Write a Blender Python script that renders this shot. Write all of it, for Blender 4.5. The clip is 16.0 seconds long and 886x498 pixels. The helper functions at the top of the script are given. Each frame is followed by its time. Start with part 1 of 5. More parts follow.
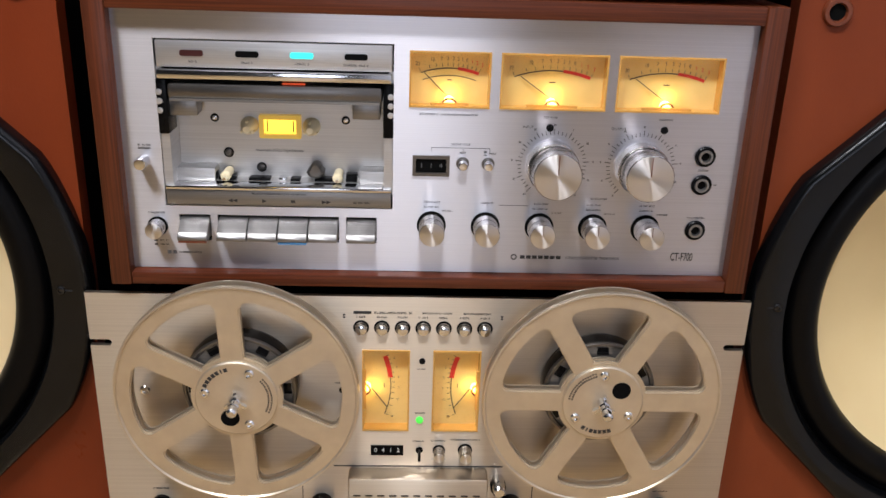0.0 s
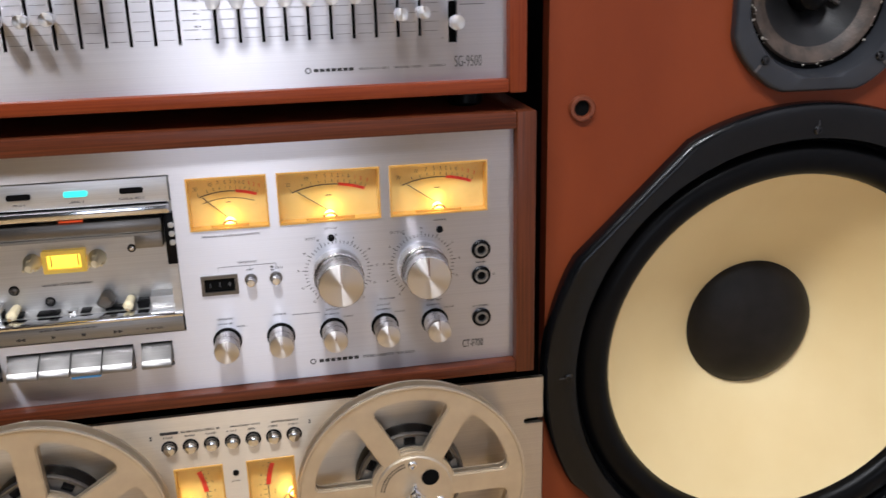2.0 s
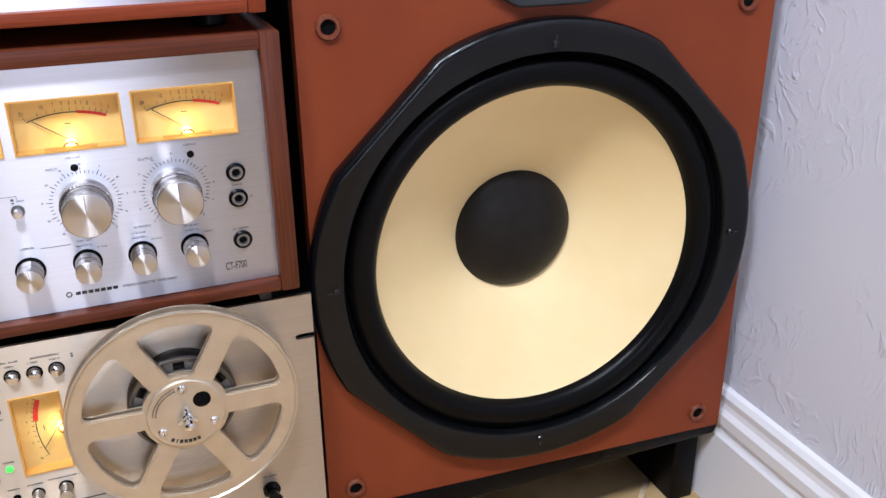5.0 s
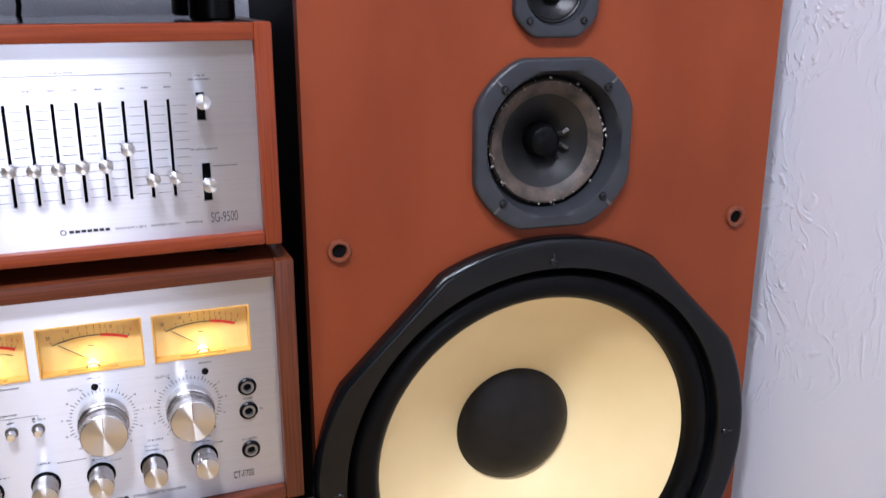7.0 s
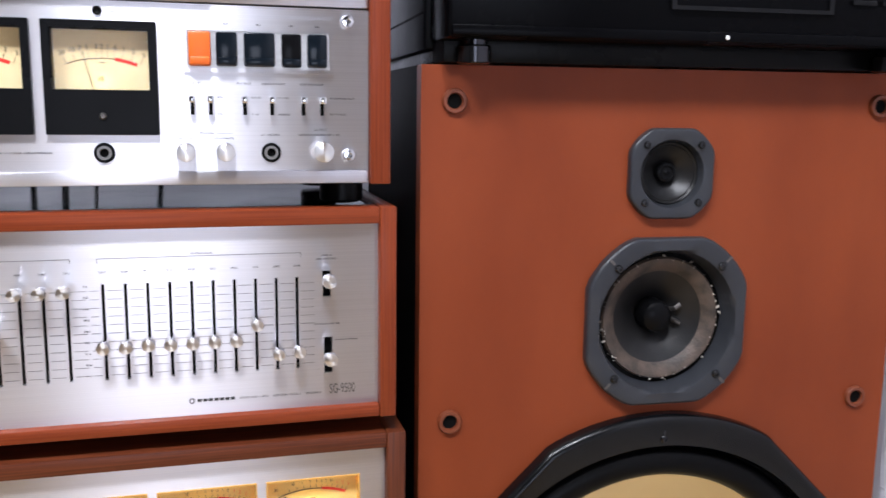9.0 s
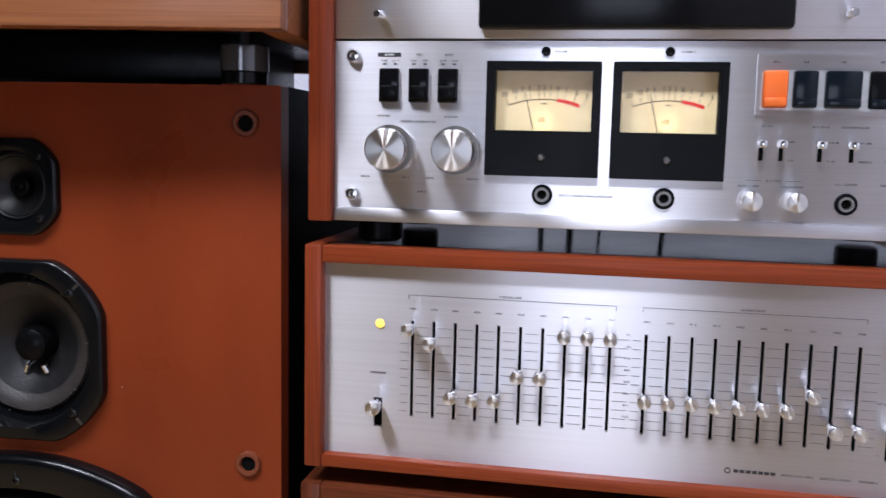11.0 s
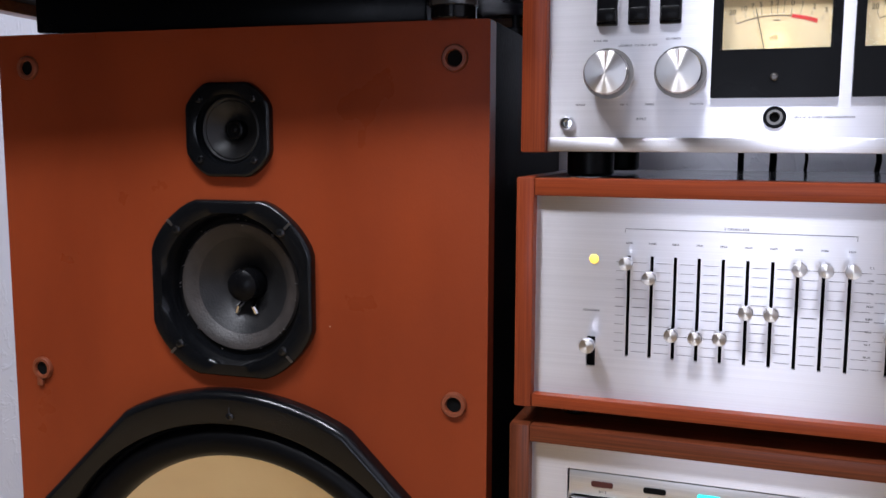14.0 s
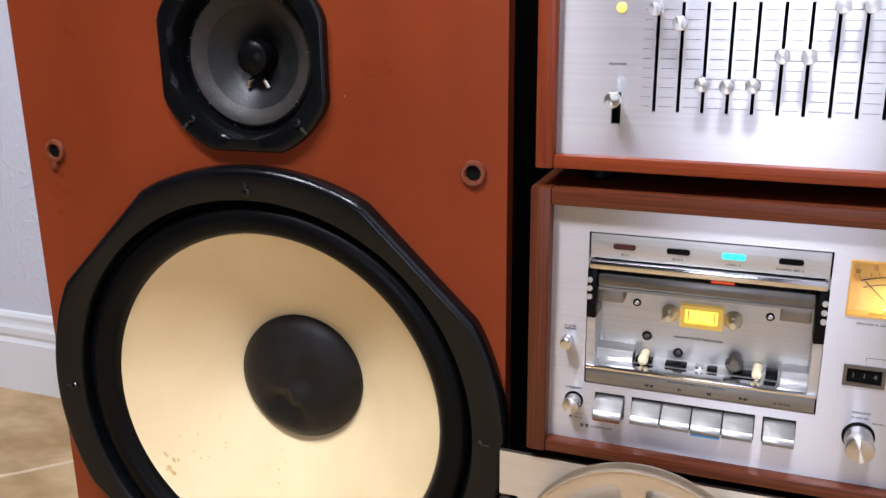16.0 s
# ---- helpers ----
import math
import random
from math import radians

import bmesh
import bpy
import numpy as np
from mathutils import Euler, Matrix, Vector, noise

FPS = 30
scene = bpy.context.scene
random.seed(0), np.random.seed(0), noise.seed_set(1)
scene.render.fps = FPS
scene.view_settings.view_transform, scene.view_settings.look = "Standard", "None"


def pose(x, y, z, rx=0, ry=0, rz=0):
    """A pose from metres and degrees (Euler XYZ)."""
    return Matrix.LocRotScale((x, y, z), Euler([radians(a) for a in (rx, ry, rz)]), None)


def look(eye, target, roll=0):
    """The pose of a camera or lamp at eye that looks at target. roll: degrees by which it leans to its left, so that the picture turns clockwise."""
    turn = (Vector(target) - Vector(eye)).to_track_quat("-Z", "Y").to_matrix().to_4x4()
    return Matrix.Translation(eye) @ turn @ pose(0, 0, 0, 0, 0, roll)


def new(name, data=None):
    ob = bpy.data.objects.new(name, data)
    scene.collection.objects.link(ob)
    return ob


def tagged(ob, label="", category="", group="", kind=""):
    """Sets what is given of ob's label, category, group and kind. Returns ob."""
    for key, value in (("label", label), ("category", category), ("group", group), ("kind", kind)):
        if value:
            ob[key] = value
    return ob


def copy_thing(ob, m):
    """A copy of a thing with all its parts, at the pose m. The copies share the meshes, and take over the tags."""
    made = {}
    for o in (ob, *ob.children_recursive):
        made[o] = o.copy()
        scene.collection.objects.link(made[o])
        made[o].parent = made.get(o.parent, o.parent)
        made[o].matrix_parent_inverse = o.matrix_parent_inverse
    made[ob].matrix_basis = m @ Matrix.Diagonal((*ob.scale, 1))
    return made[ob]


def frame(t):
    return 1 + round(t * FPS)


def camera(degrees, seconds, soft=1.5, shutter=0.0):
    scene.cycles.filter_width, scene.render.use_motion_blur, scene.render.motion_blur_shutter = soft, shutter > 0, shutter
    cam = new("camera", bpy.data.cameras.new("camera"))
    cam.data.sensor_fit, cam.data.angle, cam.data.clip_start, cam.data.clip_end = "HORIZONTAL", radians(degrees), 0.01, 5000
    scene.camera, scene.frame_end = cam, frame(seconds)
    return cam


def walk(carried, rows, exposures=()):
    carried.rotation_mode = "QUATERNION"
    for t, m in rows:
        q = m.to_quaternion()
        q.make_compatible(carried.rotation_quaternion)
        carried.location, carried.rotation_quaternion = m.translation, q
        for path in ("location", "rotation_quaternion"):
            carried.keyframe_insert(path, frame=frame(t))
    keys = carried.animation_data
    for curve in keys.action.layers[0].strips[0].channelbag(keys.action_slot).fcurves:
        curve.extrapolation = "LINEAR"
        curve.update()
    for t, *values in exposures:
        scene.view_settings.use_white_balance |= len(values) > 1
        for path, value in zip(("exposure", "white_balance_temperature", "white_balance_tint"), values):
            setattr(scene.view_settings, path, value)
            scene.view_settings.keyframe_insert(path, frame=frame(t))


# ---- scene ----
cam = camera(53.0, 16.0, shutter=0.2)
EXPOSURES = [(0, -0.15, 6290, 11), (2.5, -0.1, 6190, 10), (3.5, 0.15, 5930, 12), (6.5, 0.27, 5730, 13), (7.5, 0.37, 5900, 13), (8, 0.4, 6090, 12), (9, 0.27, 6090, 12), (10, -0.1, 5890, 13), (12.5, -0.15, 5890, 13), (14.5, 0.02, 5970, 13), (16, 0.2, 5980, 13)]
PATH = [
    (0, (-0.012, 0.015, 0.646), (0.069, 1.877, -0.08), 1.9),
    (0.5, (-0.023, 0.016, 0.654), (0.02, 1.886, -0.054), 1.2),
    (1, (-0.022, 0.019, 0.66), (0.012, 1.896, -0.029), 0.5),
    (1.5, (0.012, 0.016, 0.671), (0.193, 1.888, -0.01), 0.2),
    (2, (0.049, -0.003, 0.696), (0.403, 1.862, 0.065), -1.3),
    (2.5, (0.077, -0.017, 0.698), (0.575, 1.809, 0.051), -1.5),
    (3, (0.104, -0.028, 0.703), (0.697, 1.781, 0.088), -3.1),
    (3.5, (0.108, -0.041, 0.706), (0.798, 1.744, 0.125), -1.4),
    (4, (0.104, -0.039, 0.699), (0.798, 1.729, 0.074), -0.8),
    (4.2, (0.105, -0.038, 0.689), (0.785, 1.712, 0.0), -0.9),
    (5.25, (0.105, -0.036, 0.708), (0.788, 1.695, -0.11), -0.6),
    (6.3, (0.106, -0.034, 0.754), (0.795, 1.684, -0.003), -0.1),
    (6.5, (0.104, -0.036, 0.758), (0.823, 1.703, 0.077), -0.1),
    (7, (0.106, -0.042, 0.785), (0.799, 1.749, 0.224), 0.1),
    (7.5, (0.103, -0.05, 0.811), (0.805, 1.766, 0.356), 0.8),
    (8, (0.103, -0.054, 0.83), (0.808, 1.781, 0.462), 1.1),
    (8.5, (0.098, -0.055, 0.835), (0.767, 1.8, 0.504), 1.0),
    (9, (0.089, -0.039, 0.838), (0.602, 1.867, 0.515), 0.7),
    (9.5, (0.072, -0.02, 0.837), (0.309, 1.944, 0.54), -0.0),
    (10, (0.038, 0.003, 0.842), (0.031, 1.981, 0.548), 0.2),
    (10.2, (0.026, 0.007, 0.842), (-0.056, 1.985, 0.555), 0.7),
    (12.3, (-0.047, 0.01, 0.803), (-0.732, 1.878, 0.606), -0.1),
    (12.5, (-0.053, 0.01, 0.796), (-0.759, 1.869, 0.584), -0.1),
    (13, (-0.063, 0.009, 0.794), (-0.785, 1.86, 0.567), 0.4),
    (13.5, (-0.063, 0.008, 0.789), (-0.755, 1.871, 0.563), 0.2),
    (14, (-0.061, 0.006, 0.788), (-0.723, 1.877, 0.545), 0.2),
    (14.5, (-0.056, 0.005, 0.773), (-0.731, 1.862, 0.467), -0.4),
    (15, (-0.06, 0.01, 0.752), (-0.755, 1.837, 0.328), -0.8),
    (15.5, (-0.064, 0.015, 0.742), (-0.767, 1.813, 0.218), -1.3),
    (16, (-0.064, 0.014, 0.724), (-0.743, 1.806, 0.153), -0.6),
]
walk(cam, [(t, look(eye, target, roll)) for t, eye, target, roll in PATH], EXPOSURES)

# ---------------------------------------------------------------- light
FLOOR = 0.026
world = bpy.data.worlds.new("world")
scene.world = world
world.use_nodes = True
world.node_tree.nodes["Background"].inputs["Color"].default_value = (0.6, 0.7, 0.9, 1)
world.node_tree.nodes["Background"].inputs["Strength"].default_value = 0.08


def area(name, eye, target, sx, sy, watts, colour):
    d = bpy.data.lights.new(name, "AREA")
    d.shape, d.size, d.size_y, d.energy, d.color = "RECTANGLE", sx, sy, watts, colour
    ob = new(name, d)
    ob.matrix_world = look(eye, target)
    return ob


# main lamp, out of view; its place follows from the shadow directions
area("unseen_ceiling_lamp", (-0.72, -0.30, 2.25), (-0.05, 0.6, 0.5), 0.42, 0.42, 36, (0.97, 0.97, 1.0))
# second unseen lamp, added for the highlights on the frame edges
area("unseen_ceiling_lamp", (-0.04, -0.42, 2.25), (-0.04, 0.6, 0.5), 0.26, 0.26, 28, (0.97, 0.97, 1.0))
# unseen window, assumed behind the camera to streak and brighten the metal faces
area("assumed_window_light", (-0.06, -2.27, 0.80), (-0.06, 0.6, 0.75), 0.75, 0.9, 8.0, (0.84, 0.88, 1.0))

# ---------------------------------------------------------------- materials


def mat(name, colour, rough=0.5, metal=0.0, second=None, scale=30.0, stretch=(1, 1, 1), bump=0.0, bump_scale=300.0,
        rough_var=0.0, spec=0.5, aniso=0.0, axis="Z", coat=0.0, low=0.35, high=0.65, emit=None, power=0.0, detail=5.0):
    m = bpy.data.materials.new(name)
    m.use_nodes = True
    nt = m.node_tree
    b = nt.nodes["Principled BSDF"]
    b.inputs["Base Color"].default_value = (*colour, 1)
    b.inputs["Roughness"].default_value = rough
    b.inputs["Metallic"].default_value = metal
    b.inputs["Specular IOR Level"].default_value = spec
    b.inputs["Coat Weight"].default_value = coat
    b.inputs["Coat Roughness"].default_value = 0.15
    tc = nt.nodes.new("ShaderNodeTexCoord")
    mp = nt.nodes.new("ShaderNodeMapping")
    mp.inputs["Scale"].default_value = stretch
    nt.links.new(tc.outputs["Object"], mp.inputs["Vector"])
    if second:
        n = nt.nodes.new("ShaderNodeTexNoise")
        n.inputs["Scale"].default_value, n.inputs["Detail"].default_value = scale, detail
        nt.links.new(mp.outputs[0], n.inputs["Vector"])
        r = nt.nodes.new("ShaderNodeValToRGB")
        r.color_ramp.elements[0].position, r.color_ramp.elements[1].position = low, high
        r.color_ramp.elements[0].color, r.color_ramp.elements[1].color = (*colour, 1), (*second, 1)
        nt.links.new(n.outputs["Fac"], r.inputs[0])
        nt.links.new(r.outputs[0], b.inputs["Base Color"])
    if rough_var:
        n2 = nt.nodes.new("ShaderNodeTexNoise")
        n2.inputs["Scale"].default_value, n2.inputs["Detail"].default_value = 14, 6
        nt.links.new(tc.outputs["Object"], n2.inputs["Vector"])
        mr = nt.nodes.new("ShaderNodeMapRange")
        mr.inputs["From Min"].default_value, mr.inputs["From Max"].default_value = 0.3, 0.7
        mr.inputs["To Min"].default_value, mr.inputs["To Max"].default_value = rough - rough_var, rough + rough_var
        nt.links.new(n2.outputs["Fac"], mr.inputs["Value"])
        nt.links.new(mr.outputs[0], b.inputs["Roughness"])
    if bump:
        n3 = nt.nodes.new("ShaderNodeTexNoise")
        n3.inputs["Scale"].default_value, n3.inputs["Detail"].default_value = bump_scale, 4
        nt.links.new(mp.outputs[0], n3.inputs["Vector"])
        bp = nt.nodes.new("ShaderNodeBump")
        bp.inputs["Strength"].default_value, bp.inputs["Distance"].default_value = bump, 0.002
        nt.links.new(n3.outputs["Fac"], bp.inputs["Height"])
        nt.links.new(bp.outputs[0], b.inputs["Normal"])
    if aniso:
        tg = nt.nodes.new("ShaderNodeTangent")
        tg.direction_type, tg.axis = "RADIAL", axis
        nt.links.new(tg.outputs[0], b.inputs["Tangent"])
        b.inputs["Anisotropic"].default_value = aniso
        b.inputs["Anisotropic Rotation"].default_value = 0.25
    if emit:
        b.inputs["Emission Color"].default_value = (*emit, 1)
        b.inputs["Emission Strength"].default_value = power
    return m


BRUSH = (3, 40, 1500)
alu = mat("brushed_aluminium", (0.64, 0.63, 0.665), 0.33, 0.96, (0.59, 0.58, 0.615), 1.0, BRUSH, 0.008, 1.0, 0.012, aniso=0.97)
# same aluminium, tinted beige and dimmed for the warmer light on the reel deck
alu_warm = mat("warm_tinted_aluminium", (0.64, 0.56, 0.45), 0.37, 0.94, (0.58, 0.50, 0.40), 1.0, BRUSH, 0.012, 1.0, 0.02, aniso=0.95)
alu_well = mat("tape_well_metal", (0.66, 0.65, 0.64), 0.42, 0.85, (0.58, 0.57, 0.56), 1.0, BRUSH, 0.05, 1.0, 0.05)
reel_metal = mat("matte_cast_metal", (0.68, 0.59, 0.46), 0.36, 0.78, (0.62, 0.53, 0.41), 60, bump=0.05, bump_scale=900, rough_var=0.05)
knob_side = mat("knurled_metal", (0.72, 0.70, 0.68), 0.24, 1.0, bump=0.15, bump_scale=1.0, stretch=(900, 4, 900))
knob_face = mat("spun_metal", (0.74, 0.71, 0.68), 0.32, 1.0, aniso=1.0, axis="Y")
chrome = mat("polished_metal", (0.82, 0.82, 0.83), 0.12, 1.0, rough_var=0.04)
steel_dark = mat("grey_steel", (0.20, 0.185, 0.17), 0.33, 0.9, (0.16, 0.15, 0.14), 40)
key_metal = mat("brushed_grey_key", (0.33, 0.318, 0.305), 0.40, 0.9, (0.27, 0.26, 0.25), 1.0, BRUSH, 0.05, 1.0)
wood = mat("walnut_veneer", (0.235, 0.045, 0.013), 0.33, 0, (0.165, 0.029, 0.009), 6.0, (2.2, 45, 150), 0.06, 40, 0.06, spec=0.2, coat=0.03, low=0.34, high=0.66)
wood_v = mat("walnut_veneer_upright", (0.225, 0.043, 0.013), 0.33, 0, (0.155, 0.027, 0.009), 6.0, (150, 45, 2.2), 0.06, 40, 0.06, spec=0.2, coat=0.03, low=0.34, high=0.66)
wood_dark = mat("dark_walnut", (0.135, 0.033, 0.012), 0.33, 0, (0.070, 0.017, 0.007), 6.0, (2.2, 45, 150), 0.06, 40, 0.06, spec=0.3, low=0.34, high=0.66)
wood_dark_v = mat("dark_walnut_upright", (0.125, 0.031, 0.011), 0.33, 0, (0.064, 0.016, 0.006), 6.0, (150, 45, 2.2), 0.06, 40, 0.06, spec=0.3, low=0.34, high=0.66)
wood_light = mat("plinth_veneer", (0.34, 0.13, 0.045), 0.35, 0, (0.20, 0.062, 0.022), 5.0, (1.4, 30, 70), 0.08, 40, 0.08, coat=0.2, low=0.3, high=0.75)
baffle_mat = mat("red_brown_baffle", (0.238, 0.0510, 0.0165), 0.36, 0, (0.172, 0.0340, 0.0112), 6.0, (1, 1, 0.45), spec=0.18, bump=0.06, bump_scale=700, rough_var=0.06, detail=8)
# same baffle finish, darkened and reddened for the left speaker's dimmer exposure
baffle_dim = mat("red_brown_baffle_dimmed", (0.222, 0.0395, 0.0108), 0.32, 0, (0.158, 0.0265, 0.0076), 6.0, (1, 1, 0.45), spec=0.18, bump=0.06, bump_scale=700, rough_var=0.06, detail=8)
grommet_mat = mat("brown_plastic", (0.155, 0.038, 0.015), 0.38, rough_var=0.05)
black = mat("black_plastic", (0.003, 0.003, 0.0034), 0.30, spec=0.10, rough_var=0.08, bump=0.05, bump_scale=800)
black_gloss = mat("gloss_black", (0.004, 0.004, 0.0045), 0.14, spec=0.2, rough_var=0.05)
screw_black = mat("blackened_screw", (0.05, 0.05, 0.052), 0.22, 0.9, rough_var=0.05)
# flat black for dark fittings, and in place of shade in gaps and holes
black_deep = mat("black_fittings_and_shade", (0.002, 0.002, 0.002), 0.8, spec=0.1)
black_side = mat("black_vinyl", (0.0015, 0.0015, 0.0015), 0.5, 0, (0.0025, 0.0025, 0.0025), 40, spec=0.03, bump=0.2, bump_scale=300)
frame_mat = mat("black_cast_frame", (0.0025, 0.0028, 0.0034), 0.20, 0, (0.004, 0.0043, 0.005), 30, spec=0.30, bump=0.05, bump_scale=900, rough_var=0.06)
rubber = mat("black_rubber_roll", (0.002, 0.002, 0.0023), 0.34, spec=0.12, rough_var=0.06)
mid_ring = mat("midrange_grey_frame", (0.024, 0.026, 0.031), 0.30, 0, (0.032, 0.034, 0.039), 40, spec=0.35, bump=0.05, bump_scale=900)
mid_cone = mat("dark_paper_cone", (0.009, 0.009, 0.0095), 0.36, 0, (0.014, 0.0135, 0.0135), 60, spec=0.32, bump=0.1, bump_scale=600)
mid_surround = mat("dusty_cloth_surround", (0.030, 0.023, 0.018), 0.55, 0, (0.085, 0.060, 0.045), 90, bump=0.3, bump_scale=500)
mid_roll = mat("grey_cloth_surround", (0.022, 0.019, 0.017), 0.5, 0, (0.036, 0.030, 0.027), 70, spec=0.35, bump=0.2, bump_scale=500)
dust = mat("pale_dust", (0.42, 0.38, 0.33), 0.7)
cap_mat = mat("black_dust_cap", (0.009, 0.008, 0.007), 0.42, 0, (0.014, 0.012, 0.011), 60, spec=0.2, bump=0.15, bump_scale=900)
cone_mat = mat("cream_paper_cone", (0.86, 0.69, 0.37), 0.48, 0, (0.80, 0.62, 0.31), 8, bump=0.06, bump_scale=900, rough_var=0.06)
cone_old = mat("stained_cream_cone", (0.86, 0.70, 0.41), 0.50, 0, (0.77, 0.59, 0.32), 7, bump=0.06, bump_scale=900, rough_var=0.06, detail=9)
stain_mat = mat("brown_stain", (0.76, 0.56, 0.25), 0.55, 0, (0.80, 0.63, 0.33), 200)
print_black = mat("printed_black", (0.025, 0.025, 0.027), 0.5)
print_brown = mat("printed_brown", (0.16, 0.10, 0.05), 0.5)
print_grey = mat("printed_grey", (0.10, 0.10, 0.105), 0.5)
print_red = mat("printed_red", (0.70, 0.035, 0.02), 0.5)
print_white = mat("printed_white", (0.75, 0.75, 0.73), 0.5)
meter_paper = mat("amber_meter_card", (0.80, 0.60, 0.22), 0.6, 0, (0.74, 0.54, 0.18), 60)
meter_cream = mat("cream_meter_card", (0.84, 0.68, 0.38), 0.6, 0, (0.80, 0.63, 0.34), 60)
# slight emission puts the meter lamp's light into the plastic rims
amber = mat("glowing_amber_plastic", (0.62, 0.34, 0.08), 0.2, emit=(1.0, 0.50, 0.08), power=0.03)
bulb_mat = mat("lit_bulb", (1, 0.8, 0.4), 0.4, emit=(1.0, 0.66, 0.16), power=4)
well_lamp = mat("lit_yellow_window", (1.0, 0.75, 0.1), 0.4, emit=(1.0, 0.62, 0.06), power=1.8)
# emission puts the lit window's spill into its frame
well_rim = mat("glowing_yellow_plastic", (0.85, 0.6, 0.12), 0.3, emit=(1.0, 0.6, 0.08), power=0.25)
teal = mat("lit_teal_lens", (0.05, 0.6, 0.55), 0.3, emit=(0.05, 0.80, 0.72), power=0.9)
yellow_led = mat("lit_yellow_lens", (0.9, 0.7, 0.1), 0.3, emit=(1.0, 0.66, 0.08), power=1.4)
green_led = mat("lit_green_lens", (0.1, 0.7, 0.1), 0.3, emit=(0.06, 0.9, 0.05), power=0.8)
# emission for the added strip that makes the lid's red reflection
red_glow = mat("red_lid_glow", (0.6, 0.06, 0.02), 0.3, emit=(1.0, 0.12, 0.03), power=0.5)
red_dim = mat("dim_red_lens", (0.05, 0.010, 0.009), 0.3)
ivory = mat("ivory_plastic", (0.85, 0.74, 0.48), 0.35, rough_var=0.05)
orange = mat("orange_key", (0.72, 0.13, 0.01), 0.42, rough_var=0.05)
navy = mat("dark_slate_key", (0.005, 0.008, 0.012), 0.20, spec=0.22, rough_var=0.06)
blue = mat("blue_edge", (0.06, 0.22, 0.45), 0.4)
vcr_mat = mat("black_painted_steel", (0.002, 0.002, 0.0025), 0.24, spec=0.05, rough_var=0.08, bump=0.04, bump_scale=900)
vcr_side = mat("dark_grey_steel", (0.003, 0.0035, 0.0045), 0.36, 0.0, spec=0.10, rough_var=0.06, bump=0.05, bump_scale=700)
trim_white = mat("white_gloss_paint", (0.80, 0.80, 0.82), 0.35, rough_var=0.06)
tile_mat = mat("tan_stone_tile", (0.60, 0.42, 0.21), 0.42, 0, (0.38, 0.24, 0.095), 9, (1, 1.5, 1), bump=0.12, bump_scale=60, rough_var=0.1, detail=7, low=0.38, high=0.62)
grout = mat("pale_grout", (0.66, 0.52, 0.34), 0.8, 0, (0.58, 0.45, 0.28), 60, bump=0.2, bump_scale=400)
# ceiling is out of view; mid grey so that it bounces less light
ceil_mat = mat("dimmed_unseen_ceiling", (0.25, 0.25, 0.25), 0.8, 0, (0.22, 0.22, 0.22), 3, bump=0.2, bump_scale=60)
foot_gloss = mat("dark_glossy_foot", (0.045, 0.045, 0.05), 0.14, 0.9)
clear_foot = mat("smoky_clear_plastic", (0.13, 0.13, 0.135), 0.10, 0.6, rough_var=0.05)
glow_cover = mat("frosted_lamp_cover", (0.9, 0.9, 0.88), 0.4, emit=(1.0, 0.95, 0.9), power=4.0)


def plaster(name, colour):
    """Painted trowelled plaster: flat paint with raised, scattered strokes."""
    m = mat(name, colour, 0.55, 0, tuple(c * 0.95 for c in colour), 3)
    nt = m.node_tree
    b = nt.nodes["Principled BSDF"]
    tc = nt.nodes.new("ShaderNodeTexCoord")
    warp = nt.nodes.new("ShaderNodeTexNoise")
    warp.inputs["Scale"].default_value, warp.inputs["Detail"].default_value = 9, 2
    add = nt.nodes.new("ShaderNodeVectorMath")
    add.operation = "MULTIPLY_ADD"
    add.inputs[1].default_value = (0.16, 0.16, 0.16)
    nt.links.new(tc.outputs["Object"], warp.inputs["Vector"])
    nt.links.new(warp.outputs["Color"], add.inputs[0])
    nt.links.new(tc.outputs["Object"], add.inputs[2])
    mp = nt.nodes.new("ShaderNodeMapping")
    mp.inputs["Scale"].default_value, mp.inputs["Rotation"].default_value = (120, 120, 34), (0.35, 0.35, 0)
    nt.links.new(add.outputs[0], mp.inputs["Vector"])
    n = nt.nodes.new("ShaderNodeTexNoise")
    n.inputs["Scale"].default_value, n.inputs["Detail"].default_value = 1.0, 2
    nt.links.new(mp.outputs[0], n.inputs["Vector"])
    r = nt.nodes.new("ShaderNodeValToRGB")
    r.color_ramp.elements[0].position, r.color_ramp.elements[1].position = 0.53, 0.70
    nt.links.new(n.outputs["Fac"], r.inputs[0])
    mask = nt.nodes.new("ShaderNodeTexNoise")
    mask.inputs["Scale"].default_value, mask.inputs["Detail"].default_value = 7, 1
    nt.links.new(tc.outputs["Object"], mask.inputs["Vector"])
    r2 = nt.nodes.new("ShaderNodeValToRGB")
    r2.color_ramp.elements[0].position, r2.color_ramp.elements[1].position = 0.38, 0.56
    nt.links.new(mask.outputs["Fac"], r2.inputs[0])
    mul = nt.nodes.new("ShaderNodeMath")
    mul.operation = "MULTIPLY"
    nt.links.new(r.outputs[0], mul.inputs[0])
    nt.links.new(r2.outputs[0], mul.inputs[1])
    bp = nt.nodes.new("ShaderNodeBump")
    bp.inputs["Strength"].default_value, bp.inputs["Distance"].default_value = 0.33, 0.0035
    nt.links.new(mul.outputs[0], bp.inputs["Height"])
    nt.links.new(bp.outputs[0], b.inputs["Normal"])
    return m


wall_mat = plaster("pale_grey_plaster", (0.66, 0.67, 0.75))
# near-black for the walls out of view, to keep bounced fill light low
room_mat = mat("darkened_unseen_wall", (0.05, 0.05, 0.05), 0.7, 0, (0.06, 0.06, 0.06), 4, bump=0.2, bump_scale=80)


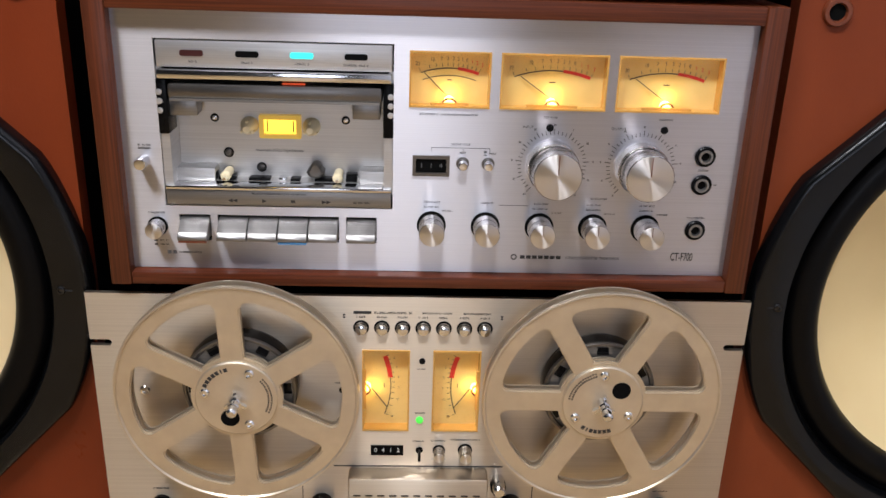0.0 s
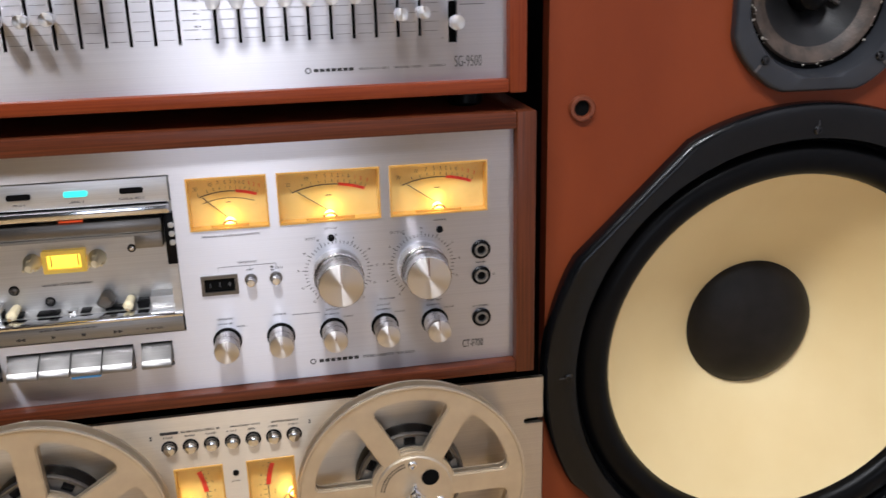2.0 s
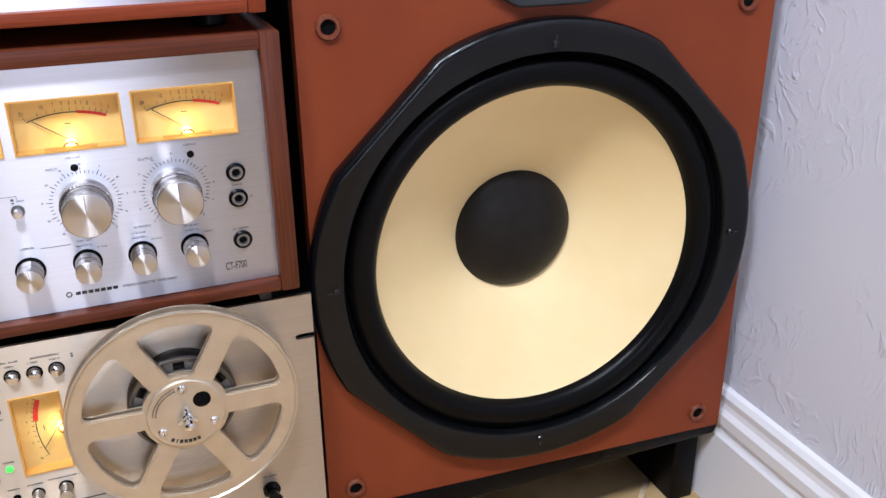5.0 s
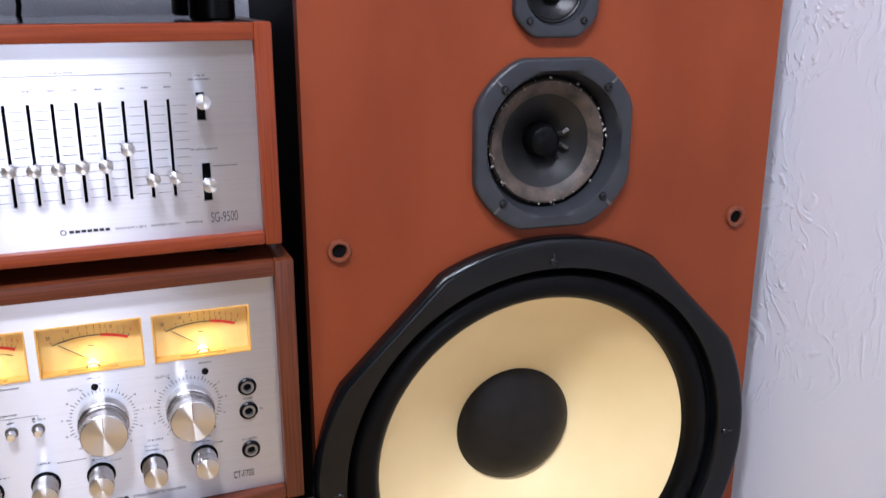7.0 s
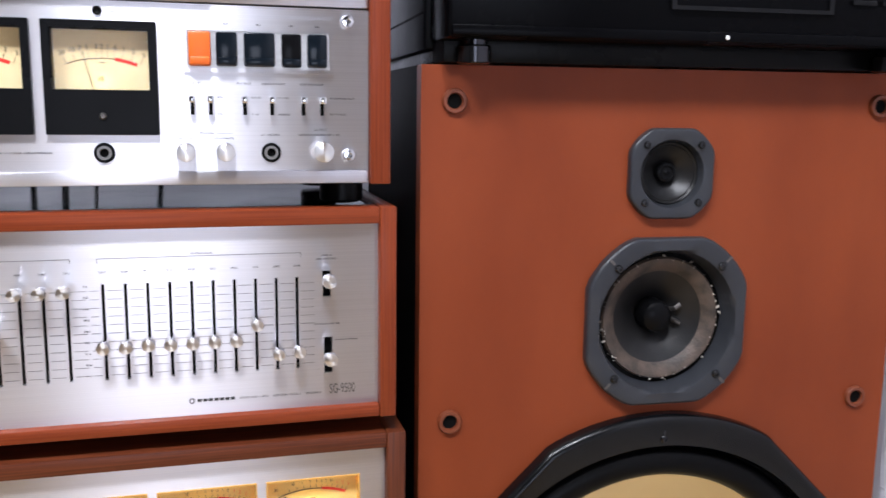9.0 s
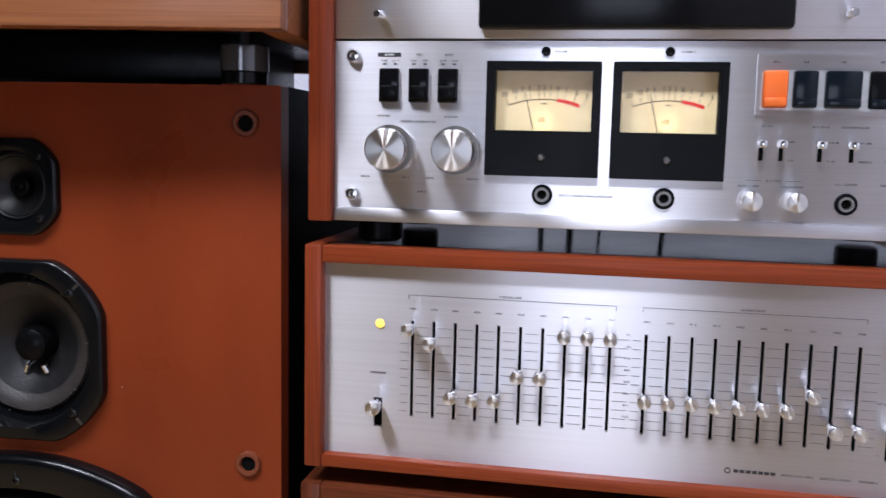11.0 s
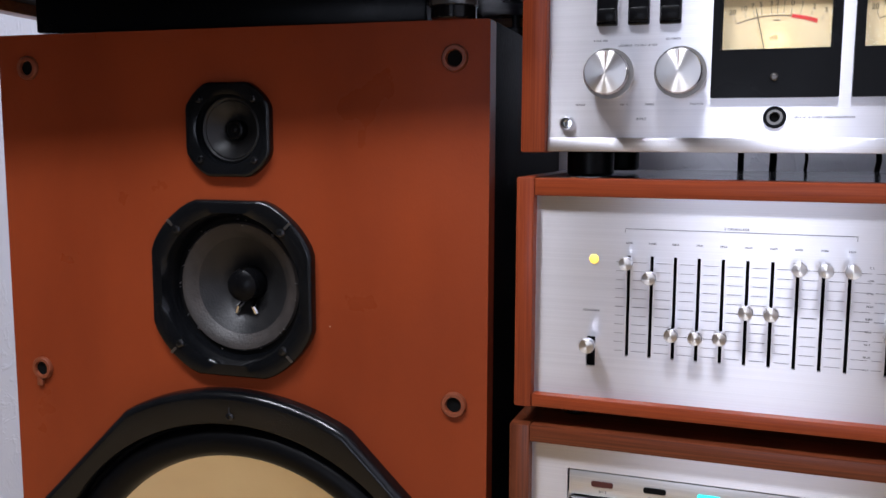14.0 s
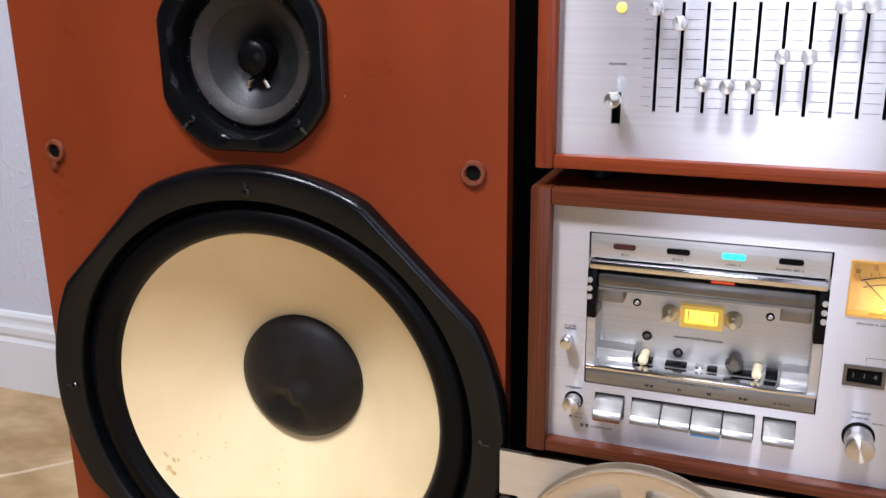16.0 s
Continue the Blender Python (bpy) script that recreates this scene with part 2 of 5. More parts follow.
def glass():
    m = bpy.data.materials.new("clear_meter_window")
    m.use_nodes = True
    nt = m.node_tree
    nt.nodes.remove(nt.nodes["Principled BSDF"])
    out = nt.nodes["Material Output"]
    t, g, mx = (nt.nodes.new(k) for k in ("ShaderNodeBsdfTransparent", "ShaderNodeBsdfGlossy", "ShaderNodeMixShader"))
    fr = nt.nodes.new("ShaderNodeFresnel")
    fr.inputs["IOR"].default_value = 1.2
    g.inputs["Roughness"].default_value = 0.04
    nt.links.new(fr.outputs[0], mx.inputs[0])
    nt.links.new(t.outputs[0], mx.inputs[1])
    nt.links.new(g.outputs[0], mx.inputs[2])
    nt.links.new(mx.outputs[0], out.inputs[0])
    return m


glass_mat = glass()

# ---------------------------------------------------------------- mesh helpers
OFF = {}


def thing(name, at, turn=0.0, label="", category="", group="", local=False):
    """An Empty at a thing's base; its parts are given in world numbers, or in its own when it is turned."""
    ob = new(name)
    ob.matrix_world = pose(*at, 0, 0, turn)
    ob.empty_display_size = 0.05
    OFF[ob.name] = Vector((0, 0, 0)) if local else Vector(at)
    return tagged(ob, label, category, group)


def part(name, bm, material, parent, label="", smooth=True, angle=35):
    off = OFF[parent.name]
    bmesh.ops.translate(bm, verts=bm.verts, vec=-off)
    bmesh.ops.recalc_face_normals(bm, faces=bm.faces)
    for f in bm.faces:
        f.smooth = smooth
    if smooth:
        for e in bm.edges:
            if len(e.link_faces) != 2 or e.calc_face_angle(0) > radians(angle):
                e.smooth = False
    me = bpy.data.meshes.new(name)
    bm.to_mesh(me)
    bm.free()
    me.materials.append(material)
    ob = new(name, me)
    ob.parent = parent
    OFF[ob.name] = off
    if label:
        ob["label"] = label
    if name == "printed_legend":
        tagged(ob, kind="stuff")
    return ob


def structure(name, bm, material, label, category):
    me = bpy.data.meshes.new(name)
    bmesh.ops.recalc_face_normals(bm, faces=bm.faces)
    bm.to_mesh(me)
    bm.free()
    me.materials.append(material)
    return tagged(new(name, me), label, category, kind="structure")


def B():
    return bmesh.new()


def box(bm, x0, x1, y0, y1, z0, z1, bevel=0.0, seg=2):
    m = Matrix.LocRotScale(((x0 + x1) / 2, (y0 + y1) / 2, (z0 + z1) / 2), None, (abs(x1 - x0), abs(y1 - y0), abs(z1 - z0)))
    r = bmesh.ops.create_cube(bm, size=1, matrix=m)
    if bevel:
        es = list({e for v in r["verts"] for e in v.link_edges})
        bmesh.ops.bevel(bm, geom=es, offset=bevel, segments=seg, affect="EDGES", profile=0.5)
    return bm


def lathe(bm, cx, cz, profile, n=32, shape=None):
    """Turn (radius, y) pairs about an axis along y through (cx, cz). shape(angle) scales the radii."""
    rings = []
    for r, y in profile:
        if r < 1e-6:
            rings.append([bm.verts.new((cx, y, cz))])
            continue
        ring = []
        for i in range(n):
            a = 2 * math.pi * i / n
            k = shape(a, r) if shape else 1.0
            ring.append(bm.verts.new((cx + r * k * math.cos(a), y, cz + r * k * math.sin(a))))
        rings.append(ring)
    for p, q in zip(rings, rings[1:]):
        for i in range(n):
            j = (i + 1) % n
            if len(p) == 1 and len(q) == 1:
                continue
            if len(p) == 1:
                bm.faces.new((p[0], q[i], q[j]))
            elif len(q) == 1:
                bm.faces.new((p[i], p[j], q[0]))
            else:
                bm.faces.new((p[i], p[j], q[j], q[i]))
    return bm


def plate(bm, loops, y0, y1, bevel=0.0):
    """A flat plate between y0 (front) and y1 with an outline and holes, each a list of (x, z)."""
    edges = []
    for lp in loops:
        vs = [bm.verts.new((x, y0, z)) for x, z in lp]
        edges += [bm.edges.new((a, b)) for a, b in zip(vs, vs[1:] + vs[:1])]
    res = bmesh.ops.triangle_fill(bm, use_beauty=True, use_dissolve=False, edges=edges)
    faces = [g for g in res["geom"] if isinstance(g, bmesh.types.BMFace)]
    ext = bmesh.ops.extrude_face_region(bm, geom=faces)
    bmesh.ops.translate(bm, verts=[g for g in ext["geom"] if isinstance(g, bmesh.types.BMVert)], vec=(0, y1 - y0, 0))
    bmesh.ops.recalc_face_normals(bm, faces=bm.faces)
    return bm


def rect(x0, x1, z0, z1, r=0.0, n=4):
    if not r:
        return [(x0, z0), (x1, z0), (x1, z1), (x0, z1)]
    pts = []
    for cx, cz, a0 in ((x1 - r, z1 - r, 0), (x0 + r, z1 - r, 90), (x0 + r, z0 + r, 180), (x1 - r, z0 + r, 270)):
        pts += [(cx + r * math.cos(radians(a0 + 90 * i / n)), cz + r * math.sin(radians(a0 + 90 * i / n))) for i in range(n + 1)]
    return pts


def circle(cx, cz, r, n=32):
    return [(cx + r * math.cos(2 * math.pi * i / n), cz + r * math.sin(2 * math.pi * i / n)) for i in range(n)]


def tube(bm, pts, r, n=8):
    """A round cord through points."""
    pts = [Vector(p) for p in pts]
    rings = []
    for i, p in enumerate(pts):
        d = (pts[min(i + 1, len(pts) - 1)] - pts[max(i - 1, 0)]).normalized()
        a = d.orthogonal().normalized() if i == 0 else (rings_a - d * rings_a.dot(d)).normalized()
        rings_a = a
        b = d.cross(a)
        rings.append([bm.verts.new(p + r * (math.cos(2 * math.pi * k / n) * a + math.sin(2 * math.pi * k / n) * b)) for k in range(n)])
    for p, q in zip(rings, rings[1:]):
        for k in range(n):
            bm.faces.new((p[k], p[(k + 1) % n], q[(k + 1) % n], q[k]))
    bm.faces.new(rings[0])
    bm.faces.new(rings[-1])
    return bm


def tick(bm, x0, z0, x1, z1, w, y, t=0.00025):
    """A thin printed stroke on a front surface at y."""
    d = Vector((x1 - x0, 0, z1 - z0))
    s = Vector((-d.z, 0, d.x)).normalized() * w / 2
    vs = []
    for yy in (y - t, y + 0.0002):
        for p, k in ((Vector((x0, yy, z0)), 1), (Vector((x1, yy, z1)), 1), (Vector((x1, yy, z1)), -1), (Vector((x0, yy, z0)), -1)):
            vs.append(bm.verts.new(p + s * k))
    for f in ((0, 1, 2, 3), (4, 7, 6, 5), (0, 4, 5, 1), (1, 5, 6, 2), (2, 6, 7, 3), (3, 7, 4, 0)):
        bm.faces.new([vs[i] for i in f])
    return bm


def bars(bm, x0, x1, z, h, y, rng):
    """Small lettering too fine to read: short upright blocks of its height."""
    x = x0
    while x < x1 - h * 0.3:
        w = h * rng.uniform(0.45, 0.8)
        if rng.random() < 0.13:
            x += h * 0.6
            continue
        e = min(x + w, x1)
        tick(bm, x, z - h * 0.33, e, z - h * 0.33, h * 0.24, y)
        if rng.random() < 0.7:
            tick(bm, x, z + h * 0.33, e, z + h * 0.33, h * 0.24, y)
        tick(bm, x + w * 0.15, z - h / 2, x + w * 0.15, z + h / 2, w * 0.26, y)
        if rng.random() < 0.6:
            tick(bm, e - w * 0.15, z - h / 2, e - w * 0.15, z + h / 2, w * 0.26, y)
        x += w + h * 0.22
    return bm


def words(text, x, z, h, y, material, parent, align="LEFT", squeeze=1.0):
    """Readable lettering on a front surface, in the built-in font."""
    c = bpy.data.curves.new("lettering", "FONT")
    c.body, c.size, c.align_x, c.align_y, c.extrude = text, h * 1.4, align, "CENTER", 0.00015
    tmp = new("lettering_source", c)
    me = bpy.data.meshes.new_from_object(tmp.evaluated_get(bpy.context.evaluated_depsgraph_get()))
    bpy.data.objects.remove(tmp)
    me.transform(pose(x, y - 0.00025, z, 90, 0, 0) @ Matrix.Diagonal((squeeze, 1, 1, 1)))
    me.transform(Matrix.Translation(-OFF[parent.name]))
    me.materials.append(material)
    ob = new("lettering", me)
    ob.parent = parent
    return ob


def screw(parent, x, z, y, r=0.004, material=None, cross=True):
    bm = lathe(B(), x, z, [(r, y + 0.001), (r, y - 0.0006), (r * 0.75, y - 0.0018), (r * 0.45, y - 0.002), (r * 0.4, y - 0.0008), (0, y - 0.0008)], 16)
    return part("screw", bm, material or screw_black, parent)


def knob(parent, x, z, y, r, depth, skirt=0.0, name="knob", label="", n=40, base=black_deep):
    """A turned metal knob with a dark seat, a knurled side and a spun face."""
    s = part("seat_ring", lathe(B(), x, z, [(r * 1.16, y + 0.0005), (r * 1.16, y - 0.0008), (r * 0.5, y - 0.0009)], n), base, parent)
    k = B()
    f = y - depth
    lathe(k, x, z, [(r, y - 0.001), (r, y - depth * 0.45), (r * 0.985, y - depth * 0.47), (r * 0.985, y - depth * 0.53), (r, y - depth * 0.55),
                    (r, f + 0.0008), (r * 0.96, f)], n)
    side = part(name, k, knob_side, parent, label)
    part("knob_face", lathe(B(), x, z, [(r * 0.96, f), (r * 0.9, f - 0.0002), (0, f - 0.0002)], n), knob_face, side)
    part("pointer_line", tick(B(), x, z + r * 0.1, x, z + r * 0.92, r * 0.035, f - 0.0002), grommet_mat, side)
    return side


def jack(parent, x, z, y, r=0.0065):
    j = part("jack_socket", lathe(B(), x, z, [(r, y + 0.0005), (r, y - 0.0012), (r * 0.86, y - 0.0022), (r * 0.72, y - 0.0022), (r * 0.68, y - 0.001)], 28), black, parent)
    part("jack_ring", lathe(B(), x, z, [(r * 0.72, y - 0.001), (r * 0.68, y - 0.0028), (r * 0.48, y - 0.0028), (r * 0.42, y - 0.001), (r * 0.40, y + 0.0004)], 28), key_metal, j)
    # black disc in place of the socket's shaded inside
    part("jack_hole_disc", lathe(B(), x, z, [(r * 0.42, y - 0.0006), (0, y - 0.0006)], 20), black_deep, j)
    return j


def lamp(name, at, watts, colour, radius=0.003):
    d = bpy.data.lights.new(name, "POINT")
    d.energy, d.color, d.shadow_soft_size = watts, colour, radius
    ob = new(name, d)
    ob.location = at
    return ob


def meter(parent, x0, x1, z0, z1, y, turn, watts, needle, style="amber", gap=0.009):
    """A lit needle meter behind an opening. turn: 0 lamp below, 90 lamp on the left, -90 lamp on the right."""
    cx, cz = (x0 + x1) / 2, (z0 + z1) / 2
    up = turn == 0
    W, H = (x1 - x0, z1 - z0) if up else (z1 - z0, x1 - x0)
    sgn = 1 if turn >= 0 else -1

    def at(a, b):
        """a along the scale, b away from the lamp, both from the middle."""
        return (cx + a, cz + b) if up else (cx + sgn * b, cz + a)

    card = meter_paper if style == "amber" else meter_cream
    rim = amber if style == "amber" else black
    yb = y + gap
    t = 0.0012
    m = part("meter", plate(B(), [rect(x0, x1, z0, z1), rect(x0 + t, x1 - t, z0 + t, z1 - t)], y - 0.0012, yb), rim, parent)
    part("meter_card", box(B(), x0 + t * 0.5, x1 - t * 0.5, yb - 0.0005, yb + 0.001, z0 + t * 0.5, z1 - t * 0.5), card, m)
    yc = yb - 0.0005
    R = W * 1.02
    cream = style != "amber"
    b0 = H * (0.03 if cream else 0.17 if up else 0.10) - R
    pb, pr = B(), B()
    lo, hi = -0.36, 0.36
    steps = 22
    for i in range(steps):
        a0, a1 = lo + (hi - lo) * i / steps, lo + (hi - lo) * (i + 1) / steps
        red = i >= steps * (0.66 if cream else 0.60)
        p, q = at(R * math.sin(a0), b0 + R * math.cos(a0)), at(R * math.sin(a1), b0 + R * math.cos(a1))
        tick(pr if red else pb, *p, *q, H * ((0.055 if up else 0.10) if red else 0.014 if cream else 0.018), yc)
    if cream:
        for word, u in (("20", -0.40), ("10", -0.30), ("7", -0.22), ("5", -0.146), ("3", -0.054), ("2", 0.003), ("1", 0.065), ("0", 0.138), ("1", 0.224), ("2", 0.325), ("3", 0.43)):
            a = math.asin(u * W / (R + H * 0.18))
            tick(pb, *at((R + H * 0.02) * math.sin(a), b0 + (R + H * 0.02) * math.cos(a)), *at((R + H * 0.11) * math.sin(a), b0 + (R + H * 0.11) * math.cos(a)), H * 0.007, yc)
            words(word, *at((R + H * 0.18) * math.sin(a), b0 + (R + H * 0.18) * math.cos(a)), H * 0.075, yc, print_brown, m, "CENTER")
        words("dB", *at(-0.02 * W, -0.30 * H), H * 0.08, yc, print_brown, m, "CENTER")
    for i in range(0 if cream else 12):
        a = lo + (hi - lo) * (i / 11) ** 0.75
        p = at((R + H * 0.03) * math.sin(a), b0 + (R + H * 0.03) * math.cos(a))
        q = at((R + H * 0.09) * math.sin(a), b0 + (R + H * 0.09) * math.cos(a))
        tick(pb, *p, *q, H * 0.008, yc)
        if not up and i % 2 == 0:
            c = at((R + H * 0.17) * math.sin(a), b0 + (R + H * 0.17) * math.cos(a))
            words(("20", "10", "5", "0", "2", "5")[i // 2], *c, W * 0.022, yc, print_brown, m, "CENTER")
    if up and not cream:
        for word, k in (("20", 0), ("10", 1.6), ("7", 2.9), ("5", 4), ("3", 5), ("2", 5.9), ("1", 6.7), ("0", 7.6), ("1", 8.7), ("2", 9.8), ("3", 11)):
            a = lo + (hi - lo) * (k / 11) ** 0.75
            words(word, *at((R + H * 0.17) * math.sin(a), b0 + (R + H * 0.17) * math.cos(a)), H * 0.070, yc, print_red if k > 8 else print_brown, m, "CENTER", 0.8)
        if W < 0.06:
            for n in range(10):
                a0, a1 = lo + (hi - lo) * n / 10, lo + (hi - lo) * (n + 1) / 10
                r2 = R - H * 0.13
                tick(pb, *at(r2 * math.sin(a0), b0 + r2 * math.cos(a0)), *at(r2 * math.sin(a1), b0 + r2 * math.cos(a1)), H * 0.012, yc)
    p, q = at(-W * 0.03, -H * 0.04), at(W * 0.03, -H * 0.04)
    tick(pb, *p, *q, H * 0.016, yc)
    part("scale_print", pb, print_brown if cream else print_black, m)
    part("red_zone", pr, print_red, m)
    bn = -H * 0.42
    ln = H * 0.16 - bn + R * (math.cos(needle) - 1) * 0.3
    p = at(math.tan(needle) * H * 0.10, bn + H * 0.12)
    nd = needle * 0.62
    q = at(R * math.sin(nd) * 0.98, b0 + R * math.cos(nd) * 0.995)
    if cream:
        p, q = at(-0.10 * W, -0.46 * H), at(-0.188 * W, 0.13 * H)
    part("needle", tick(B(), *p, *q, H * (0.010 if cream else 0.014), yc - 0.002, 0.0004), print_black, m)
    lx, lz = at(0, -H * 0.42)
    if style == "amber":
        bm = lathe(B(), lx, lz, [(H * 0.10, yb - 0.001), (H * 0.10, yb - 0.0045), (H * 0.05, yb - 0.006), (0, yb - 0.006)], 20)
        part("bulb", bm, bulb_mat, m)
        arc = B()
        for i in range(10):
            u0, u1 = -1.2 + 2.4 * i / 10, -1.2 + 2.4 * (i + 1) / 10
            tick(arc, *at(H * 0.13 * math.sin(u0), -H * 0.47 + H * 0.13 * math.cos(u0)), *at(H * 0.13 * math.sin(u1), -H * 0.47 + H * 0.13 * math.cos(u1)), H * 0.035, y + 0.0015)
        part("pivot_cover", arc, grommet_mat, m)
        e0, e1 = at(-W * 0.24, -H * 0.47), at(W * 0.24, -H * 0.42)
        part("lower_trim", box(B(), min(e0[0], e1[0]), max(e0[0], e1[0]), y + 0.001, y + 0.003, min(e0[1], e1[1]), max(e0[1], e1[1])), amber, m)
    g = part("glass_pane", box(B(), x0 + t, x1 - t, y - 0.0006, y - 0.0001, z0 + t, z1 - t), glass_mat, m)
    g.visible_shadow = False
    ax, az = at(0, -H * 0.33)
    lamp("meter_lamp", (ax, yb - (0.0068 if style == "amber" else 0.006), az), watts, (1.0, 0.66, 0.20) if style == "amber" else (1.0, 0.80, 0.42), 0.0025)
    return m

# ---------------------------------------------------------------- the room
XR, XL, YB, YF, ZC = 0.690, -2.2, 1.131, -2.3, 2.45
floor_ob = structure("floor", box(B(), XL - 0.1, XR + 0.1, YF - 0.1, 1.35, FLOOR - 0.1, FLOOR - 0.0015), grout, "mottled tan stone tile floor with pale joints", "floor")
structure("ceiling", box(B(), XL - 0.1, XR + 0.1, YF - 0.1, 1.35, ZC, ZC + 0.1), ceil_mat, "plain unseen ceiling, greyed to bounce less light", "ceiling")
structure("wall_right", box(B(), XR, XR + 0.1, YF, 1.3, FLOOR, ZC), wall_mat, "pale grey trowelled plaster wall", "wall")
structure("wall_left", box(B(), XL - 0.1, XL, YF, 1.3, FLOOR, ZC), room_mat, "unseen wall, darkened to cut bounced light", "wall")
bw = structure("wall_back", box(B(), XL - 0.1, XR + 0.1, 0.0, 0.1, FLOOR, ZC), wall_mat, "pale grey plaster wall behind the speakers", "wall")
bw.location = (0, YB, 0)
# window opening out of view, assumed around the added lamp
bm = plate(B(), [rect(XL, XR, FLOOR, ZC), rect(-0.435, 0.315, 0.35, 1.25)], YF - 0.1, YF)
structure("wall_front", bm, room_mat, "unseen wall, darkened to cut bounced light, with an assumed window", "wall")


def baseboard(name, m, length):
    bm = B()
    prof = [(0, 0), (-0.013, 0), (-0.013, 0.094), (-0.0105, 0.0975), (-0.0085, 0.102), (-0.0105, 0.106), (-0.0125, 0.110), (-0.0125, 0.122), (-0.0085, 0.128), (-0.0075, 0.134), (-0.0085, 0.142), (-0.005, 0.148), (0, 0.150)]
    vs = [[bm.verts.new((x, y, z)) for y, z in prof] for x in (0, length)]
    n = len(prof)
    for i in range(n):
        bm.faces.new((vs[0][i], vs[0][(i + 1) % n], vs[1][(i + 1) % n], vs[1][i]))
    bm.faces.new(vs[0])
    bm.faces.new(vs[1][::-1])
    ob = structure(name, bm, trim_white, "white moulded baseboard", "baseboard")
    ob.matrix_world = m
    return ob


baseboard("baseboard_back", pose(XL, YB, FLOOR), XR - XL)
baseboard("baseboard_right", pose(XR, 0.70, FLOOR, 0, 0, -90), 2.9)
# fixture out of view, its form assumed to hold the main lamp
cl = thing("assumed_ceiling_light", (-0.72, -0.30, 2.29), 0, "unseen ceiling light, assumed square and frosted in a white frame", "ceiling light", "ceiling lights", local=True)
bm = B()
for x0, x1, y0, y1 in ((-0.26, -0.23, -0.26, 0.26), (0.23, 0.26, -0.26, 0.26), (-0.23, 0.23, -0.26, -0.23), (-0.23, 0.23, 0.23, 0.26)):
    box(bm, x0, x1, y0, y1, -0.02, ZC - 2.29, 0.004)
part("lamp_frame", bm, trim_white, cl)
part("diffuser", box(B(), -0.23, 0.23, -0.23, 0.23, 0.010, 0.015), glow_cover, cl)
# smaller copy out of view, added to go with the second lamp
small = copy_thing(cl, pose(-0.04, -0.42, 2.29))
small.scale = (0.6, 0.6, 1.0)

# ---------------------------------------------------------------- stand and loudspeakers
st = thing("low_stand", (0, 0.75, FLOOR), 0, "low black stand under the speakers and tape decks", "stand")
part("stand_top", box(B(), -0.685, 0.685, 0.612, 0.93, 0.118, 0.142, 0.003), black, st)
for x0, x1 in ((-0.67, -0.64), (-0.24, -0.21), (0.21, 0.24), (0.64, 0.67)):
    part("stand_leg", box(B(), x0, x1, 0.625, 0.92, FLOOR, 0.118, 0.002), black, st)


def cut_round(flat, half):
    """An outline of a circle with four flats on the diagonals."""
    def shape(a, r):
        d = abs(((a - math.pi / 4) % (math.pi / 2) + math.pi / 4) % (math.pi / 2) - math.pi / 4)
        return min(1.0, flat / math.cos(d)) if d < half else 1.0
    return shape


def square_round(flat):
    """A circle with flats at the four sides."""
    def shape(a, r):
        d = abs((a + math.pi / 4) % (math.pi / 2) - math.pi / 4)
        return min(1.0, flat / math.cos(d))
    return shape


def rounded(r, foot, top, k):
    """Outline points of a turned rim: an upright side, then a rounded shoulder of radius k up to top."""
    return [(r, foot), (r, top + k)] + [(r - k + k * math.cos(a), top + k - k * math.sin(a)) for a in (math.pi * i / 14 for i in range(1, 8))]


